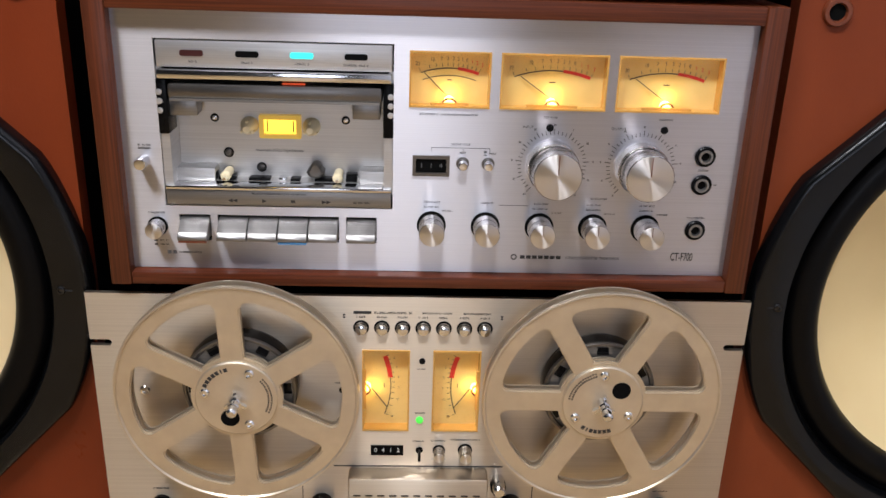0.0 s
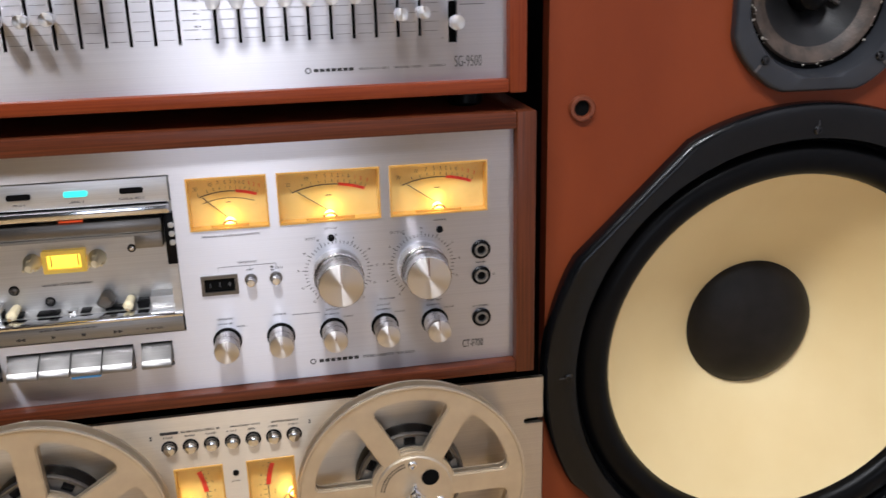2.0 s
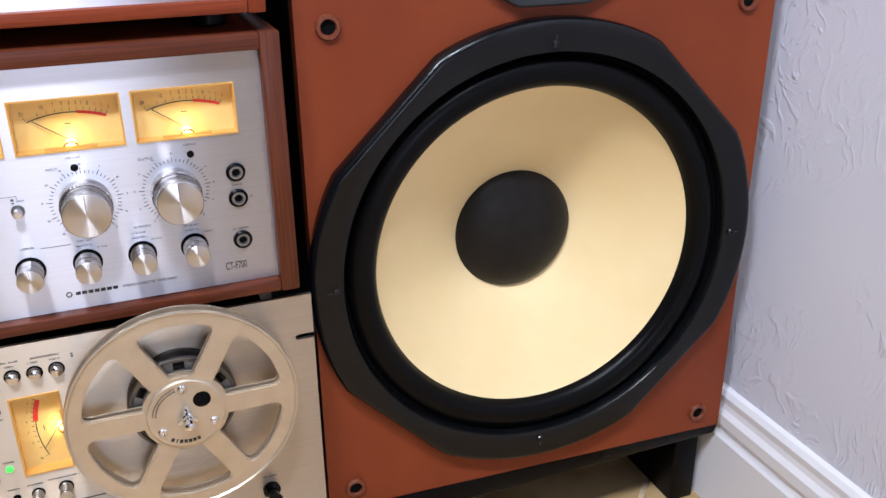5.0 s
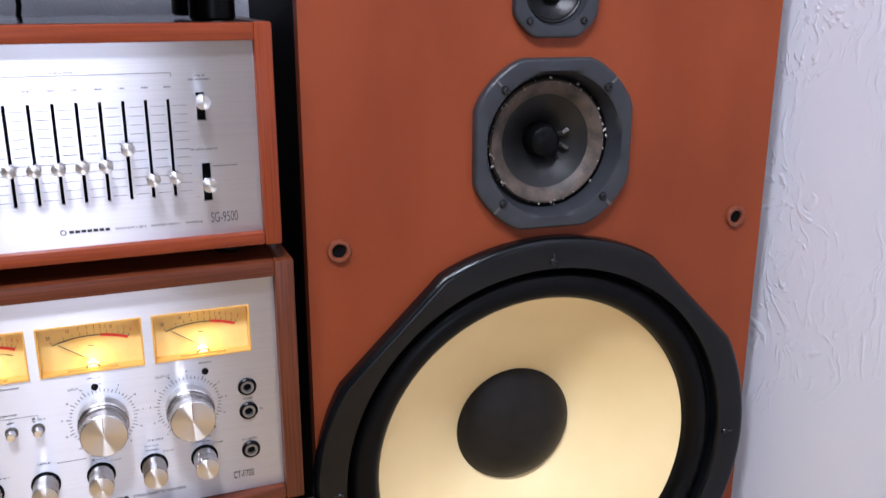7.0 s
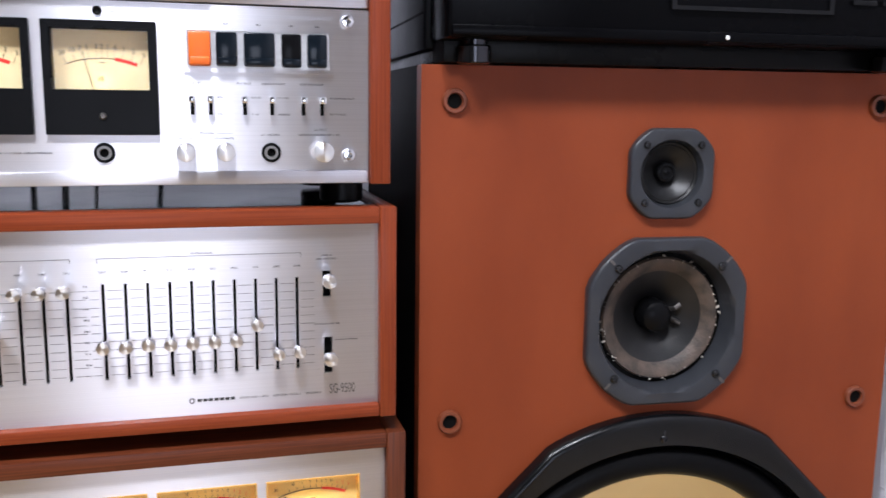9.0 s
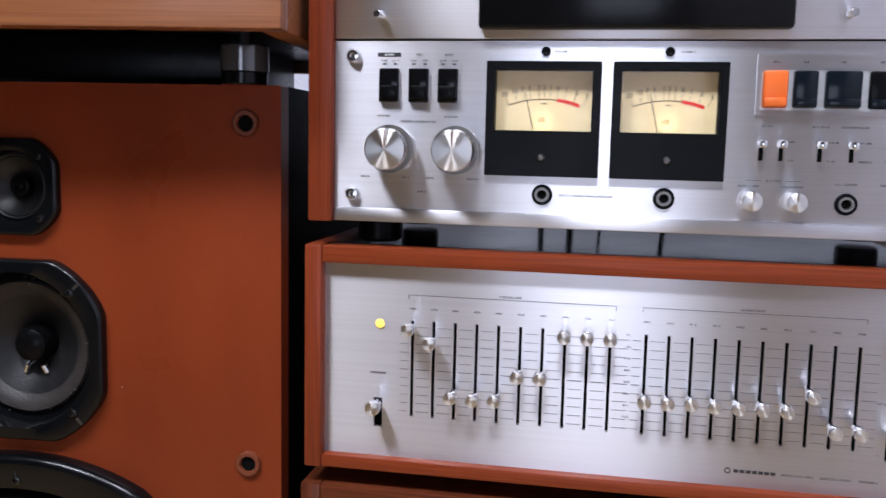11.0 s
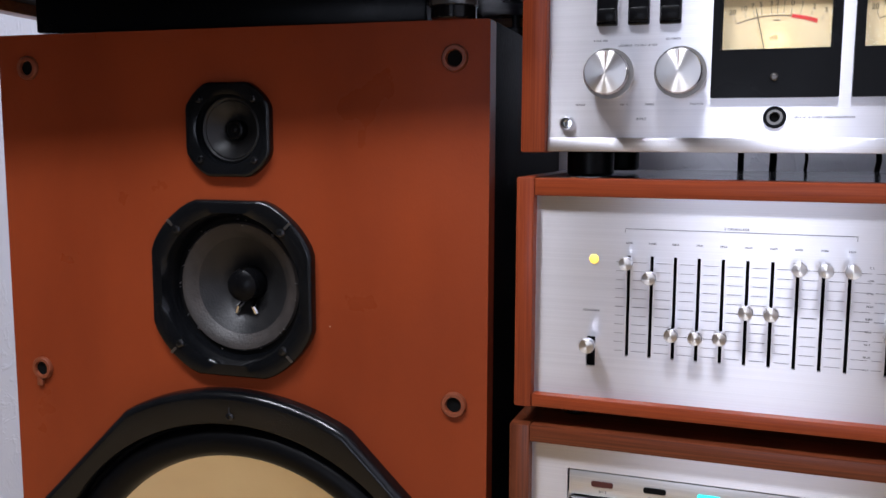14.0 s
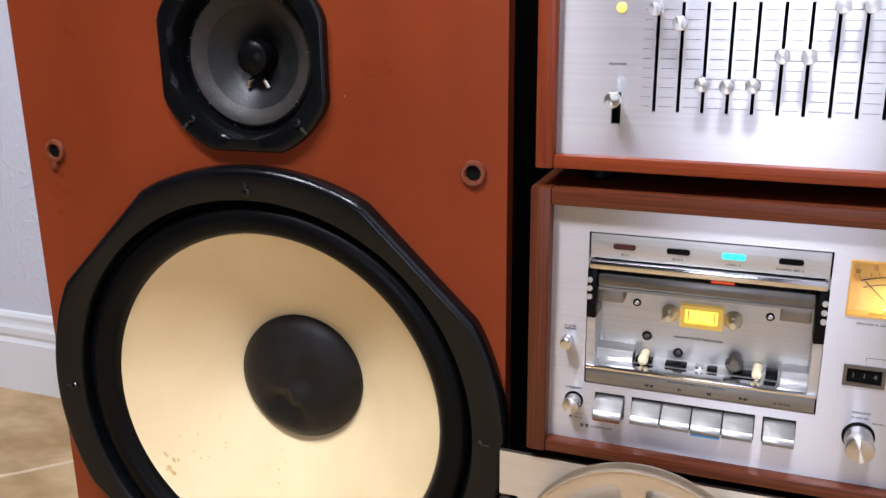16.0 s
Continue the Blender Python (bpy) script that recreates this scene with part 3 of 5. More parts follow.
def speaker(at, turn, old):
    s = thing("floor_speaker", at, turn, "tall three-way loudspeaker with red-brown baffle, cream woofer and no grille" if not old else
              "tall three-way loudspeaker with red-brown baffle, stained cream woofer, dented cap", "speaker", "pair of loudspeakers", local=True)
    HW, HT = 0.2110, 0.725
    inward = 0.0042 if old else -0.0042
    ti = 0.0045 if old else -0.0062
    part("cabinet", plate(B(), [rect(-HW, HW, 0.0, HT), rect(-HW + 0.018, HW - 0.018, 0.018, HT - 0.018)], 0.018, 0.315), black_side, s)
    part("back_panel", box(B(), -HW + 0.018, HW - 0.018, 0.300, 0.314, 0.018, HT - 0.018), black_side, s)
    wz, mz, tz = 0.2312, 0.5228 if old else 0.5203, 0.6475 if old else 0.6425
    bm = plate(B(), [rect(-HW, HW, 0.0, HT, 0.0015), circle(inward, wz, 0.184, 48), circle(inward, mz, 0.0625, 32), circle(ti, tz, 0.028, 24)], 0.0, 0.018)
    part("baffle", bm, baffle_dim if old else baffle_mat, s)
    side = inward * 0.45
    for gx, gz in ((side - 0.1835, 0.698), (side + 0.1835, 0.698), (side - 0.184, 0.444), (side + 0.184, 0.444), (side - 0.184, 0.022), (side + 0.184, 0.022)):
        g = part("grille_grommet", lathe(B(), gx, gz, [(0.0098, 0.0), (0.0098, -0.002), (0.0088, -0.0035), (0.0064, -0.0035), (0.0057, -0.002), (0.0057, -0.0004)], 28), grommet_mat, s)
        # black disc on the uncut baffle, for the hole's dark inside
        part("grommet_hole_disc", lathe(B(), gx, gz, [(0.0058, -0.0009), (0, -0.0009)], 20), black_deep, g)
    if old:
        for x in (-0.17, 0.17):
            for y in (0.04, 0.28):
                part("foot_pad", box(B(), x - 0.015, x + 0.015, y - 0.015, y + 0.015, -0.006, 0.0002), rubber, s)
    if old:
        bm = box(B(), -0.1875, -0.1815, -0.003, 0.0002, 0.4285, 0.4365, 0.001)
        part("chipped_tab", bm, grommet_mat, s)
        part("paint_chip", lathe(B(), 0.086, 0.497, [(0.0011, 0.0002), (0, -0.0002)], 7), dust, s)
    # woofer
    sh = cut_round(0.955, math.radians(20))

    def only_out(a, r):
        return sh(a, r) if r > 0.195 else 1.0

    w = part("woofer_frame", lathe(B(), inward, wz, rounded(0.2105, 0.001, -0.014, 0.0065) + [(0.191, -0.0128), (0.1835, -0.011), (0.1815, -0.008), (0.1815, 0.004)], 128, only_out), frame_mat, s, "black cast woofer frame")
    # black ring: the shade of the groove put in as colour
    part("dark_groove", lathe(B(), inward, wz, [(0.1818, 0.002), (0.1795, 0.004), (0.177, 0.003)], 96), black_deep, w)
    roll = [(0.1790, 0.005)] + [(0.1655 + 0.0130 * math.cos(t), 0.003 - 0.0105 * math.sin(t)) for t in (0.2, 0.6, 1.0, 1.4, 1.8, 2.2, 2.6, 2.95)] + [(0.1515, 0.006)]
    part("surround", lathe(B(), inward, wz, roll, 96), rubber, w)
    cone = [(0.1530, 0.004)] + [(0.1530 - 0.095 * u, 0.004 + 0.062 * u ** 0.92) for u in (0.04, 0.12, 0.25, 0.4, 0.55, 0.7, 0.85, 1.0)]
    c = part("cone", lathe(B(), inward, wz, cone, 96), cone_old if old else cone_mat, w)
    cb = B()
    capr = 0.0600
    back = 0.0 if old else 0.005
    lathe(cb, inward, wz, [(capr, 0.0655 + back), (capr * 0.985, 0.0630 + back)] + [(capr * math.cos(t), 0.0640 + back - 0.021 * math.sin(t)) for t in (0.15, 0.35, 0.6, 0.85, 1.1, 1.3, 1.45)] + [(0, 0.043 + back)], 64)
    if old:
        for v in cb.verts:
            for dx, dz, rad, dep in ((-0.016, -0.022, 0.020, 0.010), (0.012, 0.004, 0.022, 0.007), (0.002, -0.030, 0.014, 0.006)):
                q = math.hypot(v.co.x - inward - dx, v.co.z - wz - dz) / rad
                if q < 1:
                    v.co.y += dep * (1 - q * q) ** 2
    part("dust_cap", cb, cap_mat, w, "dented black dust cap" if old else "")
    if old:
        rng = random.Random(5)
        for i in range(34):
            if i < 6:
                a, rr, sz = math.radians(214 + rng.uniform(-3, 5)), 0.141 + rng.uniform(-0.006, 0.006), rng.uniform(0.0012, 0.0034)
            else:
                a, rr, sz = math.radians(rng.uniform(205, 262)), rng.uniform(0.075, 0.125), rng.uniform(0.0004, 0.0012)
            u = (0.1530 - rr) / 0.095
            yy = 0.004 + 0.062 * u ** 0.92
            part("stain", lathe(B(), inward + rr * math.cos(a), wz + rr * math.sin(a), [(sz, yy - 0.0006), (0, yy - 0.0009)], 9, lambda t, r, k=i: 1 + 0.3 * math.sin(3 * t + k)), stain_mat, w)
    for a in (0, 90, 180, 270):
        x, z = inward + 0.190 * math.cos(radians(a)), wz + 0.190 * math.sin(radians(a))
        screw(w, x, z, -0.0125, 0.0035)
        dx, dz = math.cos(radians(a)), math.sin(radians(a))
        part("mould_mark", tick(B(), x + dx * 0.003, z + dz * 0.003, x + dx * 0.012, z + dz * 0.012, 0.0008, -0.0132), mid_ring, w)
    # midrange
    mr = mid_ring if not old else frame_mat
    hm = 0.0705
    q8 = square_round(0.915)
    cutq = lambda a, r: q8(a, r) if r > 0.064 else 1.0
    f = part("midrange_frame", lathe(B(), inward, mz, rounded(hm * 1.09, 0.0005, -0.0085, 0.0032) + [(0.066, -0.0087), (0.0605, -0.0075), (0.0585, -0.003), (0.0575, 0.006), (0.0560, 0.010)], 64, cutq), mr, s, "octagonal midrange frame")
    part("surround", lathe(B(), inward, mz, [(0.0525, 0.0085), (0.0510, 0.0062), (0.048, 0.0066), (0.043, 0.0096), (0.0395, 0.0125)], 64), mid_surround if not old else mid_roll, f)
    # black ring for the shade of the deep recess inside the frame
    part("dark_groove", lathe(B(), inward, mz, [(0.0590, 0.004), (0.0565, 0.010), (0.0520, 0.0095)], 64), black_deep, f)
    part("cone", lathe(B(), inward, mz, [(0.0412, 0.0115), (0.036, 0.0145), (0.028, 0.0195), (0.017, 0.0265), (0.013, 0.030)], 64), mid_cone, f)
    part("dust_cap", lathe(B(), inward, mz, [(0.0138, 0.030), (0.0138, 0.016), (0.0125, 0.0115), (0.0085, 0.0088), (0.0, 0.0078)], 40), black, f)
    for k, (a0, a1) in enumerate(((0.20, 0.33), (-0.22, -0.33)) if not old else ((-1.25, -1.22), (-1.90, -1.93))):
        p0 = (inward + 0.015 * math.cos(a0), 0.026, mz + 0.015 * math.sin(a0))
        p1 = (inward + 0.025 * math.cos(a1), 0.0195, mz + 0.025 * math.sin(a1))
        pm = ((p0[0] + p1[0]) / 2, 0.0185, (p0[2] + p1[2]) / 2)
        part("lead_wire", tube(B(), [p0, pm, p1], 0.0020), chrome if old else steel_dark, f)
    rng = random.Random(8 if old else 9)
    for i in range(46 if not old else 22):
        a, rr = rng.uniform(0, 2 * math.pi), rng.uniform(0.0500, 0.0545)
        x, z = inward + rr * math.cos(a), mz + rr * math.sin(a)
        k, w = rng.uniform(0, 6), rng.uniform(0.3, 0.6)
        part("glue_fleck", lathe(B(), x, z, [(rng.uniform(0.0004, 0.0013), 0.0072), (0, 0.0050)], 9, lambda t, r, k=k, w=w: 1 + w * math.sin(2 * t + k)), dust if not old else key_metal, f)
    for sx in (-1, 1):
        for sz in (-1, 1):
            screw(f, inward + sx * 0.0455, mz + sz * 0.0460, -0.0085, 0.0036)
            # corner notch drawn as a paler stroke, its highlight put into the colour
            part("mould_mark", tick(B(), inward + sx * 0.0490, mz + sz * 0.0495, inward + sx * 0.0535, mz + sz * 0.0540, 0.0022, -0.0090), steel_dark, f)
    # tweeter
    ht = 0.0365
    q9 = square_round(0.90)
    cutt = lambda a, r: q9(a, r) if r > 0.032 else 1.0
    f = part("tweeter_frame", lathe(B(), ti, tz, rounded(ht * 1.11, 0.0005, -0.0068, 0.0026) + [(0.0345, -0.0070), (0.0275, -0.0058), (0.0262, -0.002), (0.0255, 0.003)], 64, cutt), mr, s, "octagonal tweeter frame")
    part("cone", lathe(B(), ti, tz, [(0.0262, 0.002), (0.0245, 0.0005), (0.0232, 0.0018), (0.0222, 0.0014), (0.0205, 0.0035), (0.014, 0.0080), (0.008, 0.0120)], 48), mid_cone, f)
    part("dust_cap", lathe(B(), ti, tz, [(0.0084, 0.0122), (0.0083, 0.0065), (0.0074, 0.0050), (0.0060, 0.0046), (0.0052, 0.0056), (0.0026, 0.0056), (0.0016, 0.0048), (0.0, 0.0046)], 32), black, f)
    for sx in (-1, 1):
        for sz in (-1, 1):
            screw(f, ti + sx * 0.0234, tz + sz * 0.0232, -0.0068, 0.0032)
    return s


speaker((0.4585, 0.6085, 0.142), -3.0, False)
speaker((-0.4535, 0.6070, 0.148), 3.1, True)

# ---------------------------------------------------------------- wooden cases


def wooden_case(u, x0, x1, z0, z1, y0, depth, side, top, bottom, sheet=False, wood=wood, wood_v=wood_v):
    part("side_panel", box(B(), x0, x0 + side, y0, y0 + depth, z0, z1, 0.0015), wood_v, u)
    part("side_panel", box(B(), x1 - side, x1, y0, y0 + depth, z0, z1, 0.0015), wood_v, u)
    d = 0.022 if sheet else depth
    part("top_panel", box(B(), x0 + side, x1 - side, y0 + 0.001, y0 + d, z1 - top, z1 - 0.0005, 0.001), wood, u)
    if sheet:
        part("top_cover", box(B(), x0 + side, x1 - side, y0 + d, y0 + depth, z1 - top, z1 - 0.003), black_gloss, u)
    part("bottom_panel", box(B(), x0 + side, x1 - side, y0 + 0.001, y0 + depth, z0 + 0.0005, z0 + bottom, 0.001), wood, u)
    part("back_panel", box(B(), x0 + side, x1 - side, y0 + depth - 0.006, y0 + depth - 0.001, z0 + bottom, z1 - top), black, u)


def feet(u, x0, x1, y0, y1, z0, z1, r=0.012, material=None):
    for x in (x0, x1):
        for y in (y0, y1):
            bm = lathe(B(), 0, 0, [(0, 0), (r * 0.85, 0), (r, 0.002), (r, z1 - z0), (0, z1 - z0)], 24)
            bmesh.ops.rotate(bm, verts=bm.verts, matrix=Matrix.Rotation(radians(90), 3, "X"))
            bmesh.ops.translate(bm, verts=bm.verts, vec=(x, y, z0))
            part("foot", bm, material or rubber, u)


# ---------------------------------------------------------------- open-reel tape deck
RY = 0.600
rd = thing("reel_tape_deck", (0, RY, 0.142), 0, "silver open-reel tape deck with two metal reels", "tape deck")
part("body", box(B(), -0.205, 0.205, RY + 0.012, RY + 0.30, 0.160, 0.372, 0.003), black, rd)


def slot_outline(x_edge, sgn, z):
    r, ln = 0.0024, 0.0155
    arc = [(x_edge - sgn * (ln - r) - sgn * r * math.sin(radians(a)), z + r * math.cos(radians(a)) * 1) for a in range(0, 181, 30)]
    return [(x_edge, z + r)] + arc + [(x_edge, z - r)]


out = [(-0.241, 0.150), (0.241, 0.150)] + slot_outline(0.241, 1, 0.3425)[::-1] + [(0.241, 0.380), (-0.241, 0.380)] + slot_outline(-0.241, -1, 0.3405)
wins = [rect(-0.0438, -0.0083, 0.268, 0.3372), rect(0.0089, 0.0447, 0.268, 0.3372)]
part("faceplate", plate(B(), [out] + wins, RY, RY + 0.004), alu_warm, rd, smooth=False)
feet(rd, -0.17, 0.17, 0.64, 0.87, 0.142, 0.160, 0.014)
meter(rd, -0.0438, -0.0083, 0.268, 0.3372, RY, 90, 0.012, -0.42)
meter(rd, 0.0089, 0.0447, 0.268, 0.3372, RY, -90, 0.012, -0.42)
rng = random.Random(3)
pr = B()
for i in range(7):
    x = -0.0444 + 0.0151 * i
    k = part("push_button", lathe(B(), x, 0.355, [(0.0043, RY - 0.0005), (0.0043, RY - 0.0035), (0.0036, RY - 0.0050), (0.0018, RY - 0.0056), (0, RY - 0.0057)], 24), chrome, rd)
    part("button_ring", lathe(B(), x, 0.3555, [(0.0058, RY), (0.0058, RY - 0.0006), (0.0044, RY - 0.0006)], 24), black, k)
    bars(pr, x - 0.0035, x + 0.0035, 0.3640, 0.0014, RY, rng)
tick(pr, -0.050, 0.3675, -0.037, 0.3675, 0.0022, RY)
bars(pr, -0.035, -0.004, 0.3675, 0.0016, RY, rng)
bars(pr, 0.000, 0.022, 0.3675, 0.0012, RY, rng)
bars(pr, 0.030, 0.050, 0.3675, 0.0014, RY, rng)
for z in (0.3635, 0.3655):
    tick(pr, -0.0575, z, -0.0560, z, 0.0012, RY)
    tick(pr, 0.0575, z, 0.0590, z, 0.0012, RY)
bars(pr, -0.004, 0.004, 0.2835, 0.0011, RY, rng)
bars(pr, -0.0035, 0.0035, 0.3215, 0.0010, RY, rng)
bars(pr, -0.005, 0.004, 0.2585, 0.0011, RY, rng)
bars(pr, 0.009, 0.020, 0.2590, 0.0011, RY, rng)
bars(pr, 0.024, 0.047, 0.2600, 0.0011, RY, rng)
bars(pr, 0.010, 0.021, 0.2425, 0.0010, RY, rng)
for x in (-0.2004, 0.193):
    bars(pr, x - 0.006, x + 0.006, 0.2135, 0.0012, RY, rng)
bars(pr, -0.064, -0.058, 0.309, 0.0010, RY, rng)
part("printed_legend", pr, print_black, rd)
part("indicator", lathe(B(), 0.0008, 0.3283, [(0.0024, RY), (0.0024, RY - 0.0008), (0.0014, RY - 0.0010), (0, RY - 0.0004)], 18), black, rd)
part("power_lamp", lathe(B(), -0.0002, 0.2775, [(0.0028, RY), (0.0026, RY - 0.0012), (0.0012, RY - 0.002), (0, RY - 0.0021)], 20), green_led, rd, "lit green indicator")
c = part("tape_counter", plate(B(), [rect(-0.0373, -0.0122, 0.2458, 0.2546), rect(-0.0362, -0.0132, 0.2468, 0.2536)], RY - 0.0008, RY + 0.002), black, rd)
part("counter_window", box(B(), -0.0366, -0.0130, RY - 0.0001, RY + 0.001, 0.2464, 0.2540), black_deep, c)
for i in range(4):
    words("0412"[i], -0.0335 + i * 0.0058, 0.2502, 0.0034, RY - 0.0002, print_white, c, "CENTER")
t = part("toggle_switch", lathe(B(), 0.0002, 0.2505, [(0.0028, RY), (0.0028, RY - 0.0008), (0, RY - 0.0008)], 20), black, rd)
part("lever", box(B(), -0.0009, 0.0013, RY - 0.009, RY, 0.2455, 0.2525, 0.0006), black_gloss, t)
knob(rd, 0.0154, 0.2503, RY, 0.0042, 0.011, name="small_knob", n=24)
knob(rd, 0.0356, 0.2508, RY, 0.0048, 0.013, name="small_knob", n=24)
hc = part("head_cover", box(B(), -0.054, 0.0535, RY - 0.016, RY - 0.0002, 0.160, 0.2345, 0.002), alu_warm, rd)
for i in range(11):
    # black strokes on the cover, for the shade in its slots
    part("vent_slot", tick(B(), -0.050 + i * 0.0092, 0.2195, -0.0445 + i * 0.0092, 0.2195, 0.0010, RY - 0.0162), black_deep, hc)
for x in (-0.0465, 0.046):
    screw(hc, x, 0.2125, RY - 0.016, 0.003, chrome)
pr = B()
for sx in (-1, 1):
    tick(pr, sx * 0.0905, 0.2355, sx * 0.0820 if sx < 0 else 0.0820, 0.2355, 0.0007, RY)
    tick(pr, sx * 0.0905, 0.2355, sx * 0.0905, 0.2250, 0.0007, RY)
    tick(pr, sx * 0.0905, 0.2170, sx * 0.0905, 0.1900, 0.0007, RY)
tick(pr, -0.066, 0.2355, 0.066, 0.2355, 0.0010, RY)
part("panel_outline", pr, print_black, rd)
for x in (-0.0755, 0.0735):
    part("tape_roller", lathe(B(), x, 0.2015, [(0.0085, RY), (0.0085, RY - 0.012), (0.006, RY - 0.014), (0, RY - 0.014)], 28), black_gloss, rd)
for x in (-0.2004, 0.1935):
    g = part("tape_guide", lathe(B(), x, 0.200, [(0.0075, RY), (0.0075, RY - 0.003), (0.0045, RY - 0.005), (0.0045, RY - 0.014), (0.0065, RY - 0.016), (0, RY - 0.0165)], 28), black_gloss, rd)
p = part("tension_arm", lathe(B(), 0.0625, 0.2235, [(0.0050, RY), (0.0050, RY - 0.016), (0.0035, RY - 0.018), (0, RY - 0.018)], 24), chrome, rd)
part("arm_base", lathe(B(), 0.0628, 0.2195, [(0.0062, RY - 0.001), (0.0062, RY - 0.006), (0.004, RY - 0.006)], 24), black, p)
screw(rd, -0.205, 0.301, RY, 0.0040, chrome)
screw(rd, -0.0590, 0.303, RY, 0.0022, black)


def window_loop(a0, a1, r0, r1, cr, rot):
    """A reel window between two radii and two spokes with rounded corners, about the origin."""
    pts = []
    hw = 0.0075

    def corner(cx, cz, s, e, r):
        return [(cx + r * math.cos(s + (e - s) * i / 5), cz + r * math.sin(s + (e - s) * i / 5)) for i in range(6)]

    span = a1 - a0
    inner = [(r0, a0 + math.asin(hw / r0) + (span - 2 * math.asin(hw / r0)) * i / 6) for i in range(7)]
    o0, o1 = a0 + math.asin((hw + cr) / (r1 - cr)), a1 - math.asin((hw + cr) / (r1 - cr))
    for r, a in inner[::-1]:
        pts.append((r * math.cos(a), r * math.sin(a)))
    c0 = ((r1 - cr) * math.cos(o0), (r1 - cr) * math.sin(o0))
    pts += corner(*c0, a0 - math.pi / 2, o0, cr)
    for i in range(1, 8):
        a = o0 + (o1 - o0) * i / 8
        pts.append((r1 * math.cos(a), r1 * math.sin(a)))
    c1 = ((r1 - cr) * math.cos(o1), (r1 - cr) * math.sin(o1))
    pts += corner(*c1, o1, a1 + math.pi / 2, cr)
    co, si = math.cos(rot), math.sin(rot)
    return [(x * co - z * si, x * si + z * co) for x, z in pts]


def reel(cx, cz, rot, hole_angle, screws, brand_angle):
    r = thing("tape_reel", (cx, RY - 0.004, cz), 0, "empty matte metal tape reel with six spokes", "tape reel", "reels on the deck")
    yf, yb = RY - 0.0285, RY - 0.0195
    for y in (yf, yb):
        loops = [circle(cx, cz, 0.0866, 96)]
        for k in range(6):
            a = radians(60 * k)
            loops.append([(cx + x, cz + z) for x, z in window_loop(a, a + radians(60), 0.0315, 0.0755, 0.006, rot)])
        bm = plate(B(), loops, y, y + 0.0018)
        part("flange", bm, reel_metal, r)
        if y == yf:
            for lp in loops[1:]:
                mx, mz = sum(p[0] for p in lp) / len(lp), sum(p[1] for p in lp) / len(lp)
                inner = [(mx + (px - mx) * 0.955, mz + (pz - mz) * 0.955) for px, pz in lp]
                part("window_lip", plate(B(), [lp, inner], y + 0.0012, y + 0.0035), reel_metal, r)
    lathe_rim = lathe(B(), cx, cz, [(0.0868, yf + 0.0016), (0.0872, yf), (0.0868, yf - 0.0012), (0.0855, yf - 0.0014), (0.0845, yf - 0.0002)], 96)
    part("rim", lathe_rim, reel_metal, r)
    part("core", lathe(B(), cx, cz, [(0.0285, yf + 0.001), (0.0285, yb)], 48), reel_metal, r)
    hub = part("hub_plate", lathe(B(), cx, cz, [(0.0295, yf + 0.001), (0.0295, yf - 0.0012), (0.0285, yf - 0.002), (0, yf - 0.002)], 64), reel_metal, r)
    y = yf - 0.002
    ha = radians(hole_angle)
    # black disc on the solid plate, for the hole's shade
    part("thread_hole_disc", lathe(B(), cx + 0.0165 * math.cos(ha), cz + 0.0165 * math.sin(ha), [(0.0068, y - 0.0002), (0, y - 0.0002)], 28), black_deep, hub)
    for a in screws:
        screw(hub, cx + 0.0225 * math.cos(radians(a)), cz + 0.0225 * math.sin(radians(a)), y, 0.0036, chrome)
    rng = random.Random(int(cx * 1000))
    pr = B()
    for i in range(7):
        a = radians(brand_angle - 24 + 8.0 * i)
        u, v = (math.cos(a), math.sin(a)), (-math.sin(a), math.cos(a))
        x, z = cx + 0.0240 * u[0], cz + 0.0240 * u[1]
        w = 0.0013 if i != 1 else 0.0005
        tick(pr, x - v[0] * w, z - v[1] * w, x + v[0] * w, z + v[1] * w, 0.0030, y)
    part("maker_mark", pr, print_black, hub)
    pr = B()
    for row in (0.0250, 0.0228):
        for i in range(15):
            a = radians(brand_angle - 155 + 4.6 * i)
            x, z = cx + row * math.cos(a), cz + row * math.sin(a)
            tick(pr, x - 0.0005, z, x + 0.0006, z + rng.uniform(-0.0005, 0.0005), 0.0012, y)
    part("printed_legend", pr, print_black, hub)
    return r


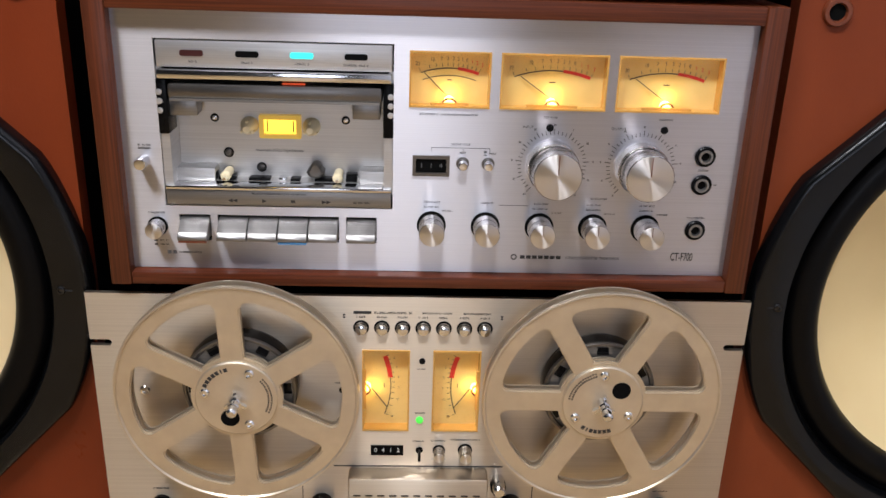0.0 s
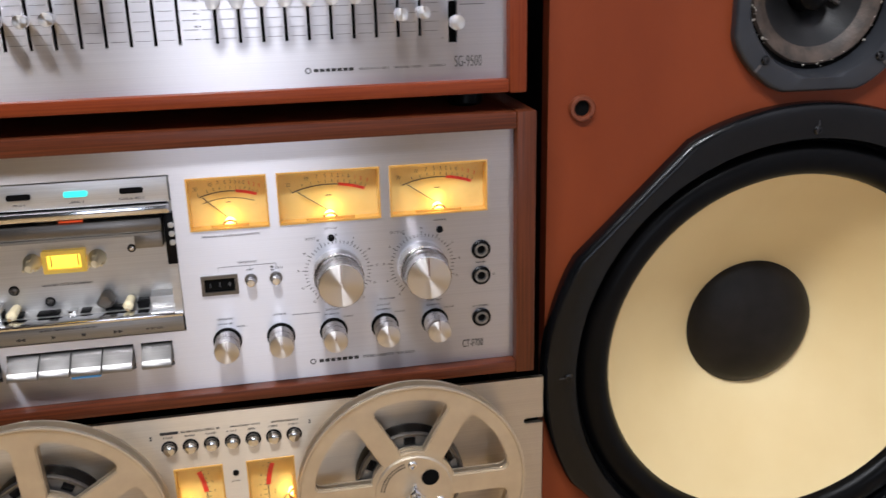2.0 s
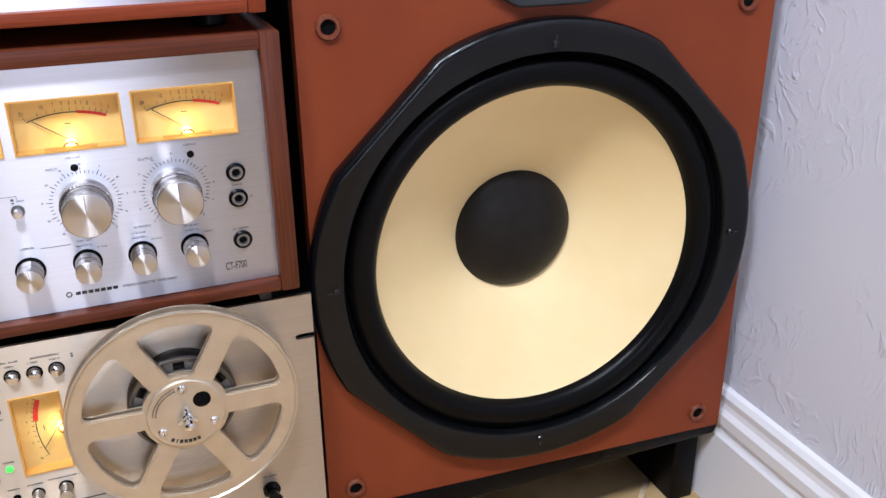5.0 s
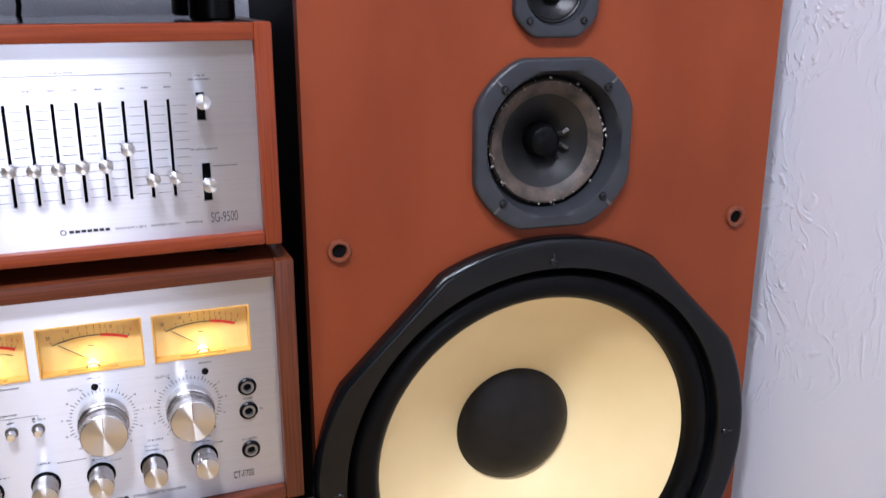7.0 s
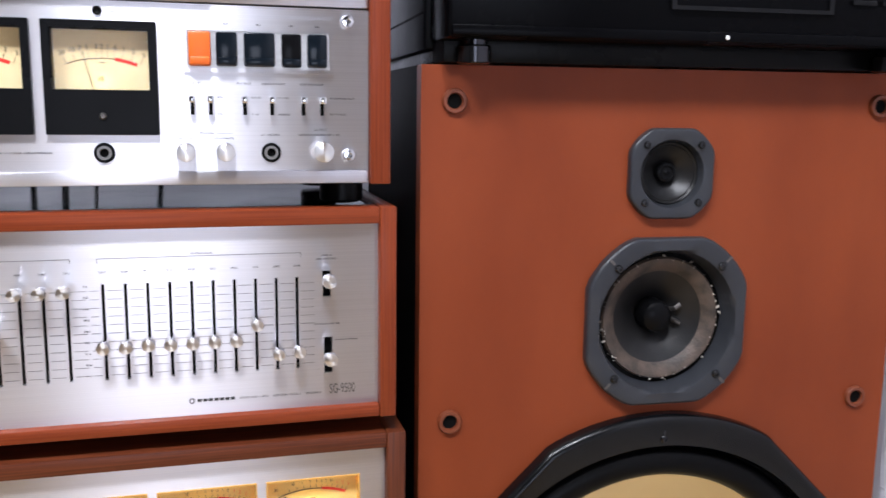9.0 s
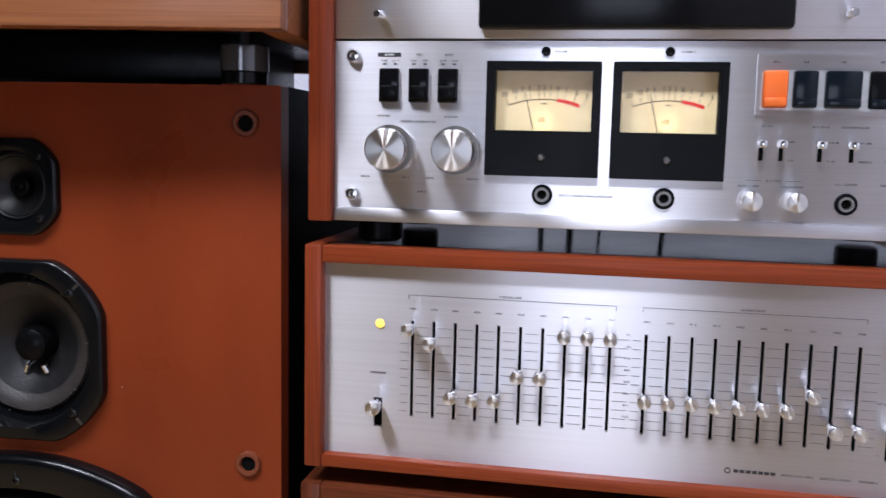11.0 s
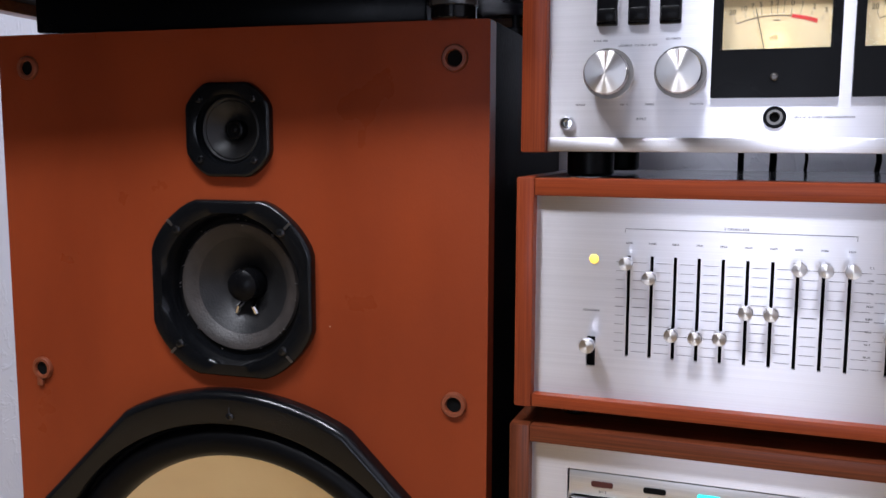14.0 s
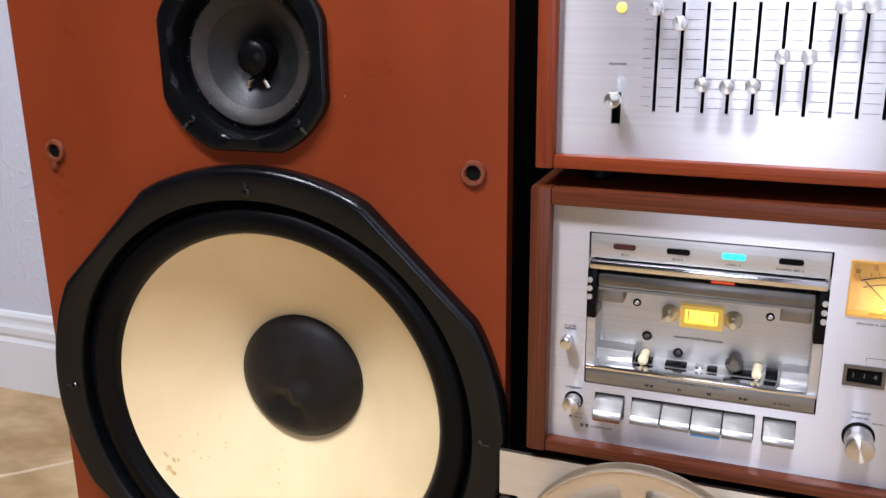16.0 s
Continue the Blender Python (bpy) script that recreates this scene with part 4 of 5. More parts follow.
def spindle(cx, cz):
    s = part("turntable", lathe(B(), cx, cz, [(0.0415, RY - 0.0005), (0.0415, RY - 0.0145), (0.0405, RY - 0.016), (0.0388, RY - 0.016), (0.038, RY - 0.013), (0.034, RY - 0.013)], 64), steel_dark, rd, "dark reel turntable")
    part("edge_band", lathe(B(), cx, cz, [(0.0417, RY - 0.002), (0.0419, RY - 0.0035), (0.0419, RY - 0.0125), (0.0417, RY - 0.014)], 64), black_gloss, s)
    part("plate", lathe(B(), cx, cz, [(0.038, RY - 0.010), (0.038, RY - 0.0148), (0.010, RY - 0.0148)], 64), key_metal, s)
    for k in range(12):
        a = radians(30 * k)
        x, z = cx + 0.0345 * math.cos(a), cz + 0.0345 * math.sin(a)
        part("turntable_rib", tick(B(), x - 0.0028 * math.cos(a), z - 0.0028 * math.sin(a), x + 0.0028 * math.cos(a), z + 0.0028 * math.sin(a), 0.0085, RY - 0.0150), black_gloss, s)
    y = RY - 0.033
    n = part("reel_spindle", lathe(B(), cx, cz, [(0.0042, RY - 0.006), (0.0042, y - 0.004), (0.0034, y - 0.0045), (0.0034, y - 0.007), (0.0040, y - 0.0075), (0.0040, y - 0.010), (0.0033, y - 0.0105), (0.0033, y - 0.013), (0.0038, y - 0.0135), (0.0036, y - 0.017), (0.0020, y - 0.0185), (0.0, y - 0.0185)], 24), chrome, rd)
    for k in range(3):
        a = radians(90 + 120 * k)
        part("spindle_wing", tick(B(), cx, cz, cx + 0.0085 * math.cos(a), cz + 0.0085 * math.sin(a), 0.0022, y, 0.0035), chrome, n)


spindle(-0.1315, 0.3125)
spindle(0.1315, 0.3120)
reel(-0.1315, 0.3125, radians(33), 252, (64, 168, 292), 130)
reel(0.1315, 0.3120, radians(0), 40, (92, 212, 332), 262)

# ---------------------------------------------------------------- cassette deck
CY = 0.604
cd = thing("cassette_deck", (0.006, CY, 0.380), 0, "silver cassette deck in a walnut case, amber meters lit", "cassette deck")
wooden_case(cd, -0.2190, 0.2318, 0.389, 0.5905, CY - 0.010, 0.31, 0.0145, 0.0125, 0.0095, False, wood_dark, wood_dark_v)
feet(cd, -0.18, 0.19, 0.635, 0.86, 0.3802, 0.3895, 0.013)
WX0, WX1, WZ0, WZ1 = -0.1788, -0.0226, 0.4456, 0.5591
keys = ((-0.1695, -0.1495), (-0.1430, -0.1230), (-0.1222, -0.1022), (-0.1014, -0.0814), (-0.0806, -0.0606), (-0.0542, -0.0342))
ms = ((-0.0124, 0.0417), (0.0482, 0.1198), (0.1265, 0.1977))
loops = [rect(-0.2045, 0.2175, 0.3990, 0.5785), rect(WX0, WX1, WZ0, WZ1), rect(-0.1705, -0.1490, 0.4200, 0.4390), rect(-0.1440, -0.0600, 0.4200, 0.4390), rect(-0.0550, -0.0336, 0.4200, 0.4390),
         rect(-0.0087, 0.0157, 0.4709, 0.4845)] + [rect(a, b, 0.5180, 0.5555) for a, b in ms]
part("faceplate", plate(B(), loops, CY, CY + 0.004), alu, cd, smooth=False)
# black sheet added for the unlit inside behind the openings
part("dark_inside_sheet", box(B(), -0.20, 0.21, CY + 0.050, CY + 0.054, 0.402, 0.576), black_deep, cd)
for (a, b), nd in zip(ms, (-0.52, -0.50, -0.50)):
    meter(cd, a, b, 0.5180, 0.5555, CY, 0, 0.013, nd)

# tape compartment: flap with its lamps, lifted lid, well, strip
fl = part("upper_trim", box(B(), WX0 + 0.001, WX1 - 0.001, CY + 0.0005, CY + 0.012, 0.5405, 0.5583, 0.001), alu_well, cd)
for i, x in enumerate((-0.1544, -0.1185, -0.0829, -0.0474)):
    part("indicator_slot", plate(B(), [rect(x - 0.0076, x + 0.0076, 0.5480, 0.5520, 0.0015)], CY - 0.0003, CY + 0.001), (red_dim, black_deep, teal, black_deep)[i], fl, "lit teal lamp" if i == 2 else "")
pr = B()
for x, w in ((-0.1544, 0.0030), (-0.1185, 0.0040), (-0.0829, 0.0045), (-0.0474, 0.0085)):
    bars(pr, x - w, x + w, 0.5445, 0.0014, CY + 0.0005, rng)
part("printed_legend", pr, print_grey, fl)
lid = B()
box(lid, WX0 + 0.0015, WX1 - 0.0015, CY - 0.004, CY + 0.006, 0.5335, 0.5395, 0.0012)
part("lid_rail", lid, chrome, cd)
# black block fills the gap in place of its shade
part("lid_gap_shade", box(B(), WX0, WX1, CY + 0.006, CY + 0.014, 0.530, 0.5405), black_deep, cd)
lf = part("lifted_lid", box(B(), -0.1715, -0.0300, CY - 0.003, CY + 0.022, 0.5195, 0.5310, 0.003), steel_dark, cd, "dark brushed metal lid, lifted open")
part("lid_edge", box(B(), -0.1700, -0.0315, CY - 0.0042, CY - 0.0028, 0.5192, 0.5210), key_metal, lf)
for sx, x in ((1, -0.1755), (-1, -0.0260)):
    h = part("hinge_arm", box(B(), x - 0.0035, x + 0.0035, CY - 0.001, CY + 0.02, 0.4960, 0.5330, 0.001), black, cd)
    for k in range(3):
        part("spring_coil", lathe(B(), x - sx * 0.0015, 0.5245 - k * 0.0062, [(0.0020, CY - 0.001), (0.0020, CY - 0.0022), (0.0010, CY - 0.0024), (0, CY - 0.0022)], 12), alu_well, h)
    part("hinge_shade", box(B(), x - 0.003, x + 0.0028, CY + 0.001, CY + 0.028, WZ0 + 0.013, 0.503), alu_well, cd)
DY = CY + 0.026
part("well_back", box(B(), WX0 + 0.003, WX1 - 0.003, DY, DY + 0.003, 0.455, 0.5405), alu_well, cd)
part("well_floor", box(B(), WX0 + 0.003, WX1 - 0.003, CY + 0.010, DY, 0.4560, 0.4600), alu_well, cd)
part("well_roof", box(B(), WX0 + 0.003, WX1 - 0.003, CY + 0.014, DY, 0.5335, 0.5365), black, cd)
part("well_side", box(B(), WX0, WX0 + 0.003, CY + 0.004, DY + 0.003, 0.455, 0.5405), alu_well, cd)
part("well_side", box(B(), WX1 - 0.003, WX1, CY + 0.004, DY + 0.003, 0.455, 0.5405), alu_well, cd)
for x in (-0.1635, -0.0410):
    part("holder_bracket", box(B(), x - 0.0095, x + 0.0095, CY + 0.004, CY + 0.020, 0.5075, 0.5185, 0.001), key_metal, cd)
for x0, x1 in ((-0.1730, -0.1465), (-0.0462, -0.0258)):
    part("corner_block", box(B(), x0, x1, DY - 0.014, DY, 0.4598, 0.4690, 0.0006), alu_well, cd)
# glowing strip added to give the red reflection on the lid
part("lid_glow_strip", box(B(), -0.0960, -0.0810, CY - 0.0012, CY + 0.0010, 0.5312, 0.5319), red_glow, cd, "thin red strip added for the red reflection on the lid")
# tape drive parts
hx, hz = -0.1018, 0.4970
wl = part("window_rim", plate(B(), [rect(hx - 0.0145, hx + 0.0145, hz - 0.0082, hz + 0.0082, 0.001), rect(hx - 0.0112, hx + 0.0112, hz - 0.0052, hz + 0.0052, 0.0008)], DY - 0.005, DY), well_rim, cd, "yellow backlit frame")
part("lit_window", box(B(), hx - 0.0113, hx + 0.0113, DY - 0.0025, DY - 0.0005, hz - 0.0053, hz + 0.0053), well_lamp, wl)
for sx in (-1, 1):
    part("window_line", tick(B(), hx + sx * 0.0090, hz - 0.004, hx + sx * 0.0090, hz + 0.004, 0.0007, DY - 0.0026), print_black, wl)
    h = part("drive_hub", lathe(B(), hx + sx * 0.0216, hz, [(0.0062, DY), (0.0062, DY - 0.003), (0.0052, DY - 0.005), (0.0040, DY - 0.012), (0.0022, DY - 0.015), (0, DY - 0.015)], 24), ivory, cd)
    for k in range(3):
        a = radians(90 + 120 * k)
        part("hub_spline", tick(B(), hx + sx * 0.0216 + 0.0025 * math.cos(a), hz + 0.0025 * math.sin(a), hx + sx * 0.0216 + 0.0054 * math.cos(a), hz + 0.0054 * math.sin(a), 0.0018, DY - 0.006, 0.006), ivory, h)
for x, z, r in ((-0.1474, 0.5017, 0.0022), (-0.0564, 0.5018, 0.0022), (-0.1390, 0.4770, 0.0027), (-0.1163, 0.4667, 0.0026)):
    screw(cd, x, z, DY, r, chrome if z > 0.49 else steel_dark)
    part("screw_seat", lathe(B(), x, z, [(r * 1.35, DY), (r * 1.35, DY - 0.0004), (r, DY - 0.0004)], 18), black, cd)
words("Automatic CrO2 Tape Selector", -0.1030, 0.4790, 0.0019, DY, print_black, cd, "CENTER")
for x in (-0.1390, -0.0614):
    g = part("pinch_roller", lathe(B(), x, 0.4640, [(0.0032, DY - 0.001), (0.0036, DY - 0.016), (0.0022, DY - 0.018), (0, DY - 0.018)], 20), ivory, cd)
    part("roller_pin", lathe(B(), x, 0.4636, [(0.0012, DY - 0.016), (0.0012, DY - 0.022), (0, DY - 0.022)], 12), chrome, g)
for x0, x1, z1 in ((-0.1560, -0.1460, 0.4655), (-0.1450, -0.1330, 0.4625), (-0.1240, -0.1090, 0.4618), (-0.0950, -0.0880, 0.4615), (-0.0780, -0.0590, 0.4620), (-0.0560, -0.0480, 0.4655)):
    part("head_block", box(B(), x0, x1, DY - 0.012, DY - 0.003, 0.4600, z1, 0.0006), black, cd)
part("tape_head", box(B(), -0.1030, -0.0975, DY - 0.012, DY - 0.004, 0.4600, 0.4625, 0.0008), chrome, cd)
part("guide_post", lathe(B(), -0.0770, 0.4690, [(0.0040, DY - 0.002), (0.0042, DY - 0.012), (0.003, DY - 0.014), (0, DY - 0.014)], 20, lambda a, r: 1.0 if math.sin(a) > -0.2 else 1.6), steel_dark, cd)
# lower strip with the function marks
ls = part("lower_strip", box(B(), WX0 + 0.001, WX1 - 0.001, CY - 0.001, CY + 0.012, 0.4462, 0.4575, 0.001), key_metal, cd)
part("strip_rail", box(B(), WX0 + 0.001, WX1 - 0.001, CY - 0.002, CY + 0.012, 0.4576, 0.4602, 0.0006), chrome, cd)
# black bar drawn for the shade under the strip
part("strip_gap_shade", box(B(), WX0, WX1, CY + 0.002, CY + 0.013, 0.4440, 0.4462), black_deep, cd)
pr = B()
for x, d in ((-0.1332, -1), (-0.1300, -1), (-0.1122, 1), (-0.0712, 1), (-0.0680, 1)):
    for k in range(4):
        w = 0.00115 * (1 - k / 4)
        tick(pr, x + d * k * 0.0007, 0.4500 - w, x + d * k * 0.0007, 0.4500 + w, 0.0008, CY - 0.001)
tick(pr, -0.0929, 0.4500, -0.0899, 0.4500, 0.0020, CY - 0.001)
bars(pr, -0.0505, -0.0375, 0.4500, 0.0013, CY - 0.001, rng)
bars(pr, -0.1195, -0.0820, 0.4553, 0.0012, CY - 0.001, rng)
part("printed_legend", pr, print_black, ls)
for i, (a, b) in enumerate(keys):
    bm = B()
    prof = [(CY + 0.010, 0.4372), (CY + 0.001, 0.4370), (CY - 0.0030, 0.4352), (CY - 0.0110, 0.4298), (CY - 0.0140, 0.4268), (CY - 0.0138, 0.4245), (CY + 0.010, 0.4218)]
    vs = [[bm.verts.new((x, y, z)) for y, z in prof] for x in (a, b)]
    n = len(prof)
    for j in range(n):
        bm.faces.new((vs[0][j], vs[0][(j + 1) % n], vs[1][(j + 1) % n], vs[1][j]))
    bm.faces.new(vs[0])
    bm.faces.new(vs[1][::-1])
    bmesh.ops.bevel(bm, geom=bm.edges[:], offset=0.0003, segments=1, affect="EDGES")
    k = part("function_key", bm, key_metal, cd, "blue-edged key" if i == 3 else "")
    if i in (0, 3):
        part("key_edge", box(B(), a + 0.0004, b - 0.0004, CY - 0.0136, CY - 0.006, 0.4228, 0.4240), blue if i == 3 else grommet_mat, k)
# black sheet behind the keys, for the dark of their openings
part("key_well_shade", box(B(), -0.1705, -0.0336, CY + 0.010, CY + 0.012, 0.4195, 0.4395), black_deep, cd)
e = part("eject_button", lathe(B(), -0.1911, 0.4770, [(0.0042, CY), (0.0042, CY - 0.010), (0.0035, CY - 0.0115), (0, CY - 0.0117)], 24), chrome, cd)
knob(cd, -0.1858, 0.4300, CY, 0.0060, 0.012, name="timer_knob", n=28)
c = part("tape_counter", plate(B(), [rect(-0.0092, 0.0162, 0.4704, 0.4850), rect(-0.0070, 0.0140, 0.4728, 0.4826)], CY - 0.0015, CY + 0.003), steel_dark, cd)
part("counter_window", box(B(), -0.0075, 0.0145, CY - 0.0003, CY + 0.002, 0.4722, 0.4832), black_deep, c)
for i in range(3):
    words("114"[i], -0.0030 + i * 0.0066, 0.4777, 0.0034, CY - 0.0004, print_grey, c, "CENTER")
for x in (0.0252, 0.0427):
    b = part("push_button", lathe(B(), x, 0.4795, [(0.0032, CY), (0.0032, CY - 0.007), (0.0026, CY - 0.008), (0, CY - 0.0082)], 22), chrome, cd)
    part("button_ring", lathe(B(), x, 0.4797, [(0.0045, CY), (0.0045, CY - 0.0008), (0.0031, CY - 0.0008)], 22), steel_dark, b)
for x in (0.0835, 0.1620):
    part("peak_lamp", lathe(B(), x, 0.5060, [(0.0026, CY), (0.0026, CY - 0.0008), (0.0016, CY - 0.001), (0, CY - 0.0003)], 20), black, cd)
for cx in (0.0868, 0.1485):
    knob(cd, cx, 0.4795, CY, 0.0162, 0.029, name="level_knob", n=64, base=alu)
    part("knob_skirt", lathe(B(), cx, 0.4795, [(0.0178, CY), (0.0178, CY - 0.010), (0.0168, CY - 0.0112)], 64), knob_side, cd)
    pr = B()
    for i in range(41):
        a = radians(-50 + 280 * i / 40)
        r1 = 0.0255 if i % 4 == 0 else 0.0238
        tick(pr, cx + 0.0215 * math.cos(a), 0.4800 + 0.0215 * math.sin(a), cx + r1 * math.cos(a), 0.4800 + r1 * math.sin(a), 0.00045, CY)
        if i % 4 == 0:
            bars(pr, cx + 0.0280 * math.cos(a) - 0.0007, cx + 0.0280 * math.cos(a) + 0.0009, 0.4800 + 0.0280 * math.sin(a), 0.0014, CY, rng)
    part("dial_scale", pr, print_black, cd)
for x in (0.0048, 0.0428, 0.0810, 0.1190, 0.1566):
    knob(cd, x, 0.4345, CY, 0.0088, 0.021, name="selector_knob", n=36)
for z in (0.4882, 0.4678, 0.4341):
    jack(cd, 0.1926, z, CY, 0.0072)
pr = B()
bars(pr, -0.005, 0.034, 0.5135, 0.0013, CY, rng)
bars(pr, 0.0790, 0.0880, 0.5132, 0.0013, CY, rng)
bars(pr, 0.1570, 0.1670, 0.5132, 0.0013, CY, rng)
tick(pr, 0.0035, 0.4905, 0.0435, 0.4905, 0.0003, CY)
for x in (0.0035, 0.0252, 0.0435):
    tick(pr, x, 0.4905, x, 0.4875, 0.0003, CY)
tick(pr, 0.0395, 0.4880, 0.0415, 0.4880, 0.0016, CY)
tick(pr, 0.0395, 0.4858, 0.0415, 0.4858, 0.0008, CY)
bars(pr, 0.0430, 0.0490, 0.4870, 0.0012, CY, rng)
for x in (0.0048, 0.0428, 0.0810, 0.1190, 0.1566):
    bars(pr, x - 0.0055, x + 0.0055, 0.4515, 0.0013, CY, rng)
    if x != 0.0428:
        bars(pr, x - 0.0055, x + 0.0050, 0.4478, 0.0012, CY, rng)
        bars(pr, x + 0.0075, x + 0.0150, 0.4450, 0.0011, CY, rng)
tick(pr, 0.0520, 0.4500, 0.0720, 0.4500, 0.0004, CY)
bars(pr, 0.1160, 0.1280, 0.4560, 0.0013, CY, rng)
bars(pr, 0.1890, 0.1965, 0.4782, 0.0012, CY, rng)
bars(pr, 0.1860, 0.1990, 0.4435, 0.0012, CY, rng)
bars(pr, 0.2015, 0.2035, 0.4680, 0.0013, CY, rng)
bars(pr, -0.1945, -0.1860, 0.4880, 0.0012, CY, rng)
bars(pr, -0.1945, -0.1860, 0.4858, 0.0012, CY, rng)
bars(pr, -0.1915, -0.1800, 0.4400, 0.0012, CY, rng)
for z in (0.4195, 0.4165):
    tick(pr, -0.1890, z, -0.1868, z, 0.0014, CY)
    bars(pr, -0.1850, -0.1790, z, 0.0010, CY, rng)
tick(pr, -0.1805, 0.4108, -0.1778, 0.4108, 0.0026, CY)
tick(pr, -0.1768, 0.4108, -0.1741, 0.4108, 0.0026, CY)
bars(pr, -0.1725, -0.1570, 0.4108, 0.0013, CY, rng)
part("printed_legend", pr, print_grey, cd)
# maker's name as a plain shape, and the model mark as upright strokes
bd = lathe(B(), 0.0645, 0.4113, [(0.0022, CY), (0.0022, CY - 0.0003), (0.0014, CY - 0.0003), (0.0014, CY)], 18)
for i in range(7):
    x = 0.0690 + 0.0043 * i
    box(bd, x, x + 0.0034, CY - 0.0003, CY + 0.0001, 0.4101, 0.4126)
part("maker_mark", bd, print_black, cd)
words("CT-F700", 0.1775, 0.4132, 0.0062, CY, print_black, cd, "LEFT", 0.52)
words("INPUT", 0.0725, 0.5062, 0.0019, CY, print_grey, cd, "RIGHT")
words("OUTPUT", 0.1360, 0.5062, 0.0019, CY, print_grey, cd, "RIGHT")
words("MEMORY STOP", 0.0235, 0.4930, 0.0014, CY, print_grey, cd, "CENTER")
words("RESET", 0.0252, 0.4872, 0.0013, CY, print_grey, cd, "CENTER")
words("STEREO CASSETTE  TAPE DECK", 0.1015, 0.4112, 0.0020, CY, print_grey, cd)

# ---------------------------------------------------------------- graphic equalizer
EY = 0.602
eq = thing("graphic_equalizer", (0.005, EY, 0.5905), 0, "silver graphic equalizer with rows of sliders in walnut case", "equalizer")
wooden_case(eq, -0.2160, 0.2240, 0.6035, 0.7635, EY - 0.009, 0.30, 0.0125, 0.0125, 0.0095, True)
feet(eq, -0.18, 0.19, 0.64, 0.86, 0.5905, 0.604, 0.013)
sx_l = [-0.1400 + 0.01502 * i for i in range(10)]
sx_r = [0.0185 + 0.01478 * i for i in range(10)]
Z0, Z1 = 0.6435, 0.7120
sw = ((-0.1642, 0.6345, 0.6553), (0.1732, 0.6965, 0.7160), (0.1739, 0.6385, 0.6660))
loops = [rect(-0.2040, 0.2128, 0.6125, 0.7510)] + [rect(x - 0.0011, x + 0.0011, Z0, Z1) for x in sx_l + sx_r] + [rect(x - 0.0030, x + 0.0030, a, b) for x, a, b in sw]
part("faceplate", plate(B(), loops, EY, EY + 0.003), alu, eq, smooth=False)
# black sheet added for the darkness behind the slider slots
part("dark_inside_sheet", box(B(), -0.20, 0.21, EY + 0.006, EY + 0.010, 0.613, 0.749), black_deep, eq)


def slider(x, z, r=0.0046):
    k = part("slider_knob", lathe(B(), x, z, [(0.0016, EY + 0.005), (0.0016, EY - 0.003), (r * 0.62, EY - 0.004), (r * 0.78, EY - 0.010), (r, EY - 0.013), (r, EY - 0.0175), (r * 0.92, EY - 0.0185)], 24), chrome, eq)
    part("knob_face", lathe(B(), x, z, [(r * 0.92, EY - 0.0185), (r * 0.6, EY - 0.0187), (0, EY - 0.0187)], 24), knob_face, k)


for x, z in zip(sx_l, (0.7085, 0.6998, 0.6632, 0.6625, 0.6634, 0.6810, 0.6810, 0.7100, 0.7101, 0.7102)):
    slider(x, z)
for x, z in zip(sx_r, (0.6704, 0.6704, 0.6712, 0.6706, 0.6707, 0.6708, 0.6708, 0.6815, 0.6592, 0.6600)):
    slider(x, z)
for x, z in ((-0.1642, 0.6520), (0.1732, 0.7110), (0.1739, 0.6530)):
    slider(x, z, 0.0052)
part("power_lamp", lathe(B(), -0.1634, 0.7087, [(0.0032, EY), (0.0029, EY - 0.0010), (0.0016, EY - 0.0016), (0, EY - 0.0017)], 22), yellow_led, eq, "lit yellow indicator")
pr = B()
for bank in (sx_l, sx_r):
    for i, x in enumerate(bank):
        for k in range(11):
            z = 0.6470 + 0.00605 * k
            wd = 0.00045 if k == 5 else 0.00028
            tick(pr, x + 0.0028, z, x + 0.0122, z, wd, EY)
            if i == 0:
                tick(pr, x - 0.0085, z, x - 0.0028, z, wd, EY)
        bars(pr, x - 0.0022, x + 0.0024, 0.7205, 0.0012, EY, rng)
    tick(pr, bank[0] - 0.003, 0.7300, bank[9] + 0.003, 0.7300, 0.00035, EY)
    for x in (bank[0] - 0.003, bank[9] + 0.003):
        tick(pr, x, 0.7300, x, 0.7270, 0.00035, EY)
    bars(pr, bank[4], bank[5], 0.7320, 0.0014, EY, rng)
for k in range(9):
    bars(pr, 0.0052, 0.0090, 0.6470 + 0.0080 * k, 0.0012, EY, rng)
bars(pr, -0.1700, -0.1590, 0.6735, 0.0012, EY, rng)
bars(pr, 0.1660, 0.1810, 0.7250, 0.0012, EY, rng)
bars(pr, 0.1700, 0.1770, 0.7275, 0.0012, EY, rng)
bars(pr, 0.1640, 0.1830, 0.6760, 0.0012, EY, rng)
tick(pr, 0.1790, 0.6635, 0.1960, 0.6635, 0.0005, EY)
bars(pr, 0.1665, 0.1690, 0.6420, 0.0012, EY, rng)
bars(pr, 0.1090, 0.1295, 0.6237, 0.0014, EY, rng)
bars(pr, 0.1330, 0.1530, 0.6237, 0.0014, EY, rng)
bars(pr, 0.1570, 0.1690, 0.6237, 0.0014, EY, rng)
part("printed_legend", pr, print_grey, eq)
bd = lathe(B(), 0.0752, 0.6238, [(0.0021, EY), (0.0021, EY - 0.0003), (0.0013, EY - 0.0003), (0.0013, EY)], 18)
for i in range(7):
    x = 0.0790 + 0.0039 * i
    box(bd, x, x + 0.0031, EY - 0.0003, EY + 0.0001, 0.6228, 0.6249)
part("maker_mark", bd, print_black, eq)
words("SG-9500", 0.1745, 0.6255, 0.0076, EY, print_grey, eq, "LEFT", 0.52)

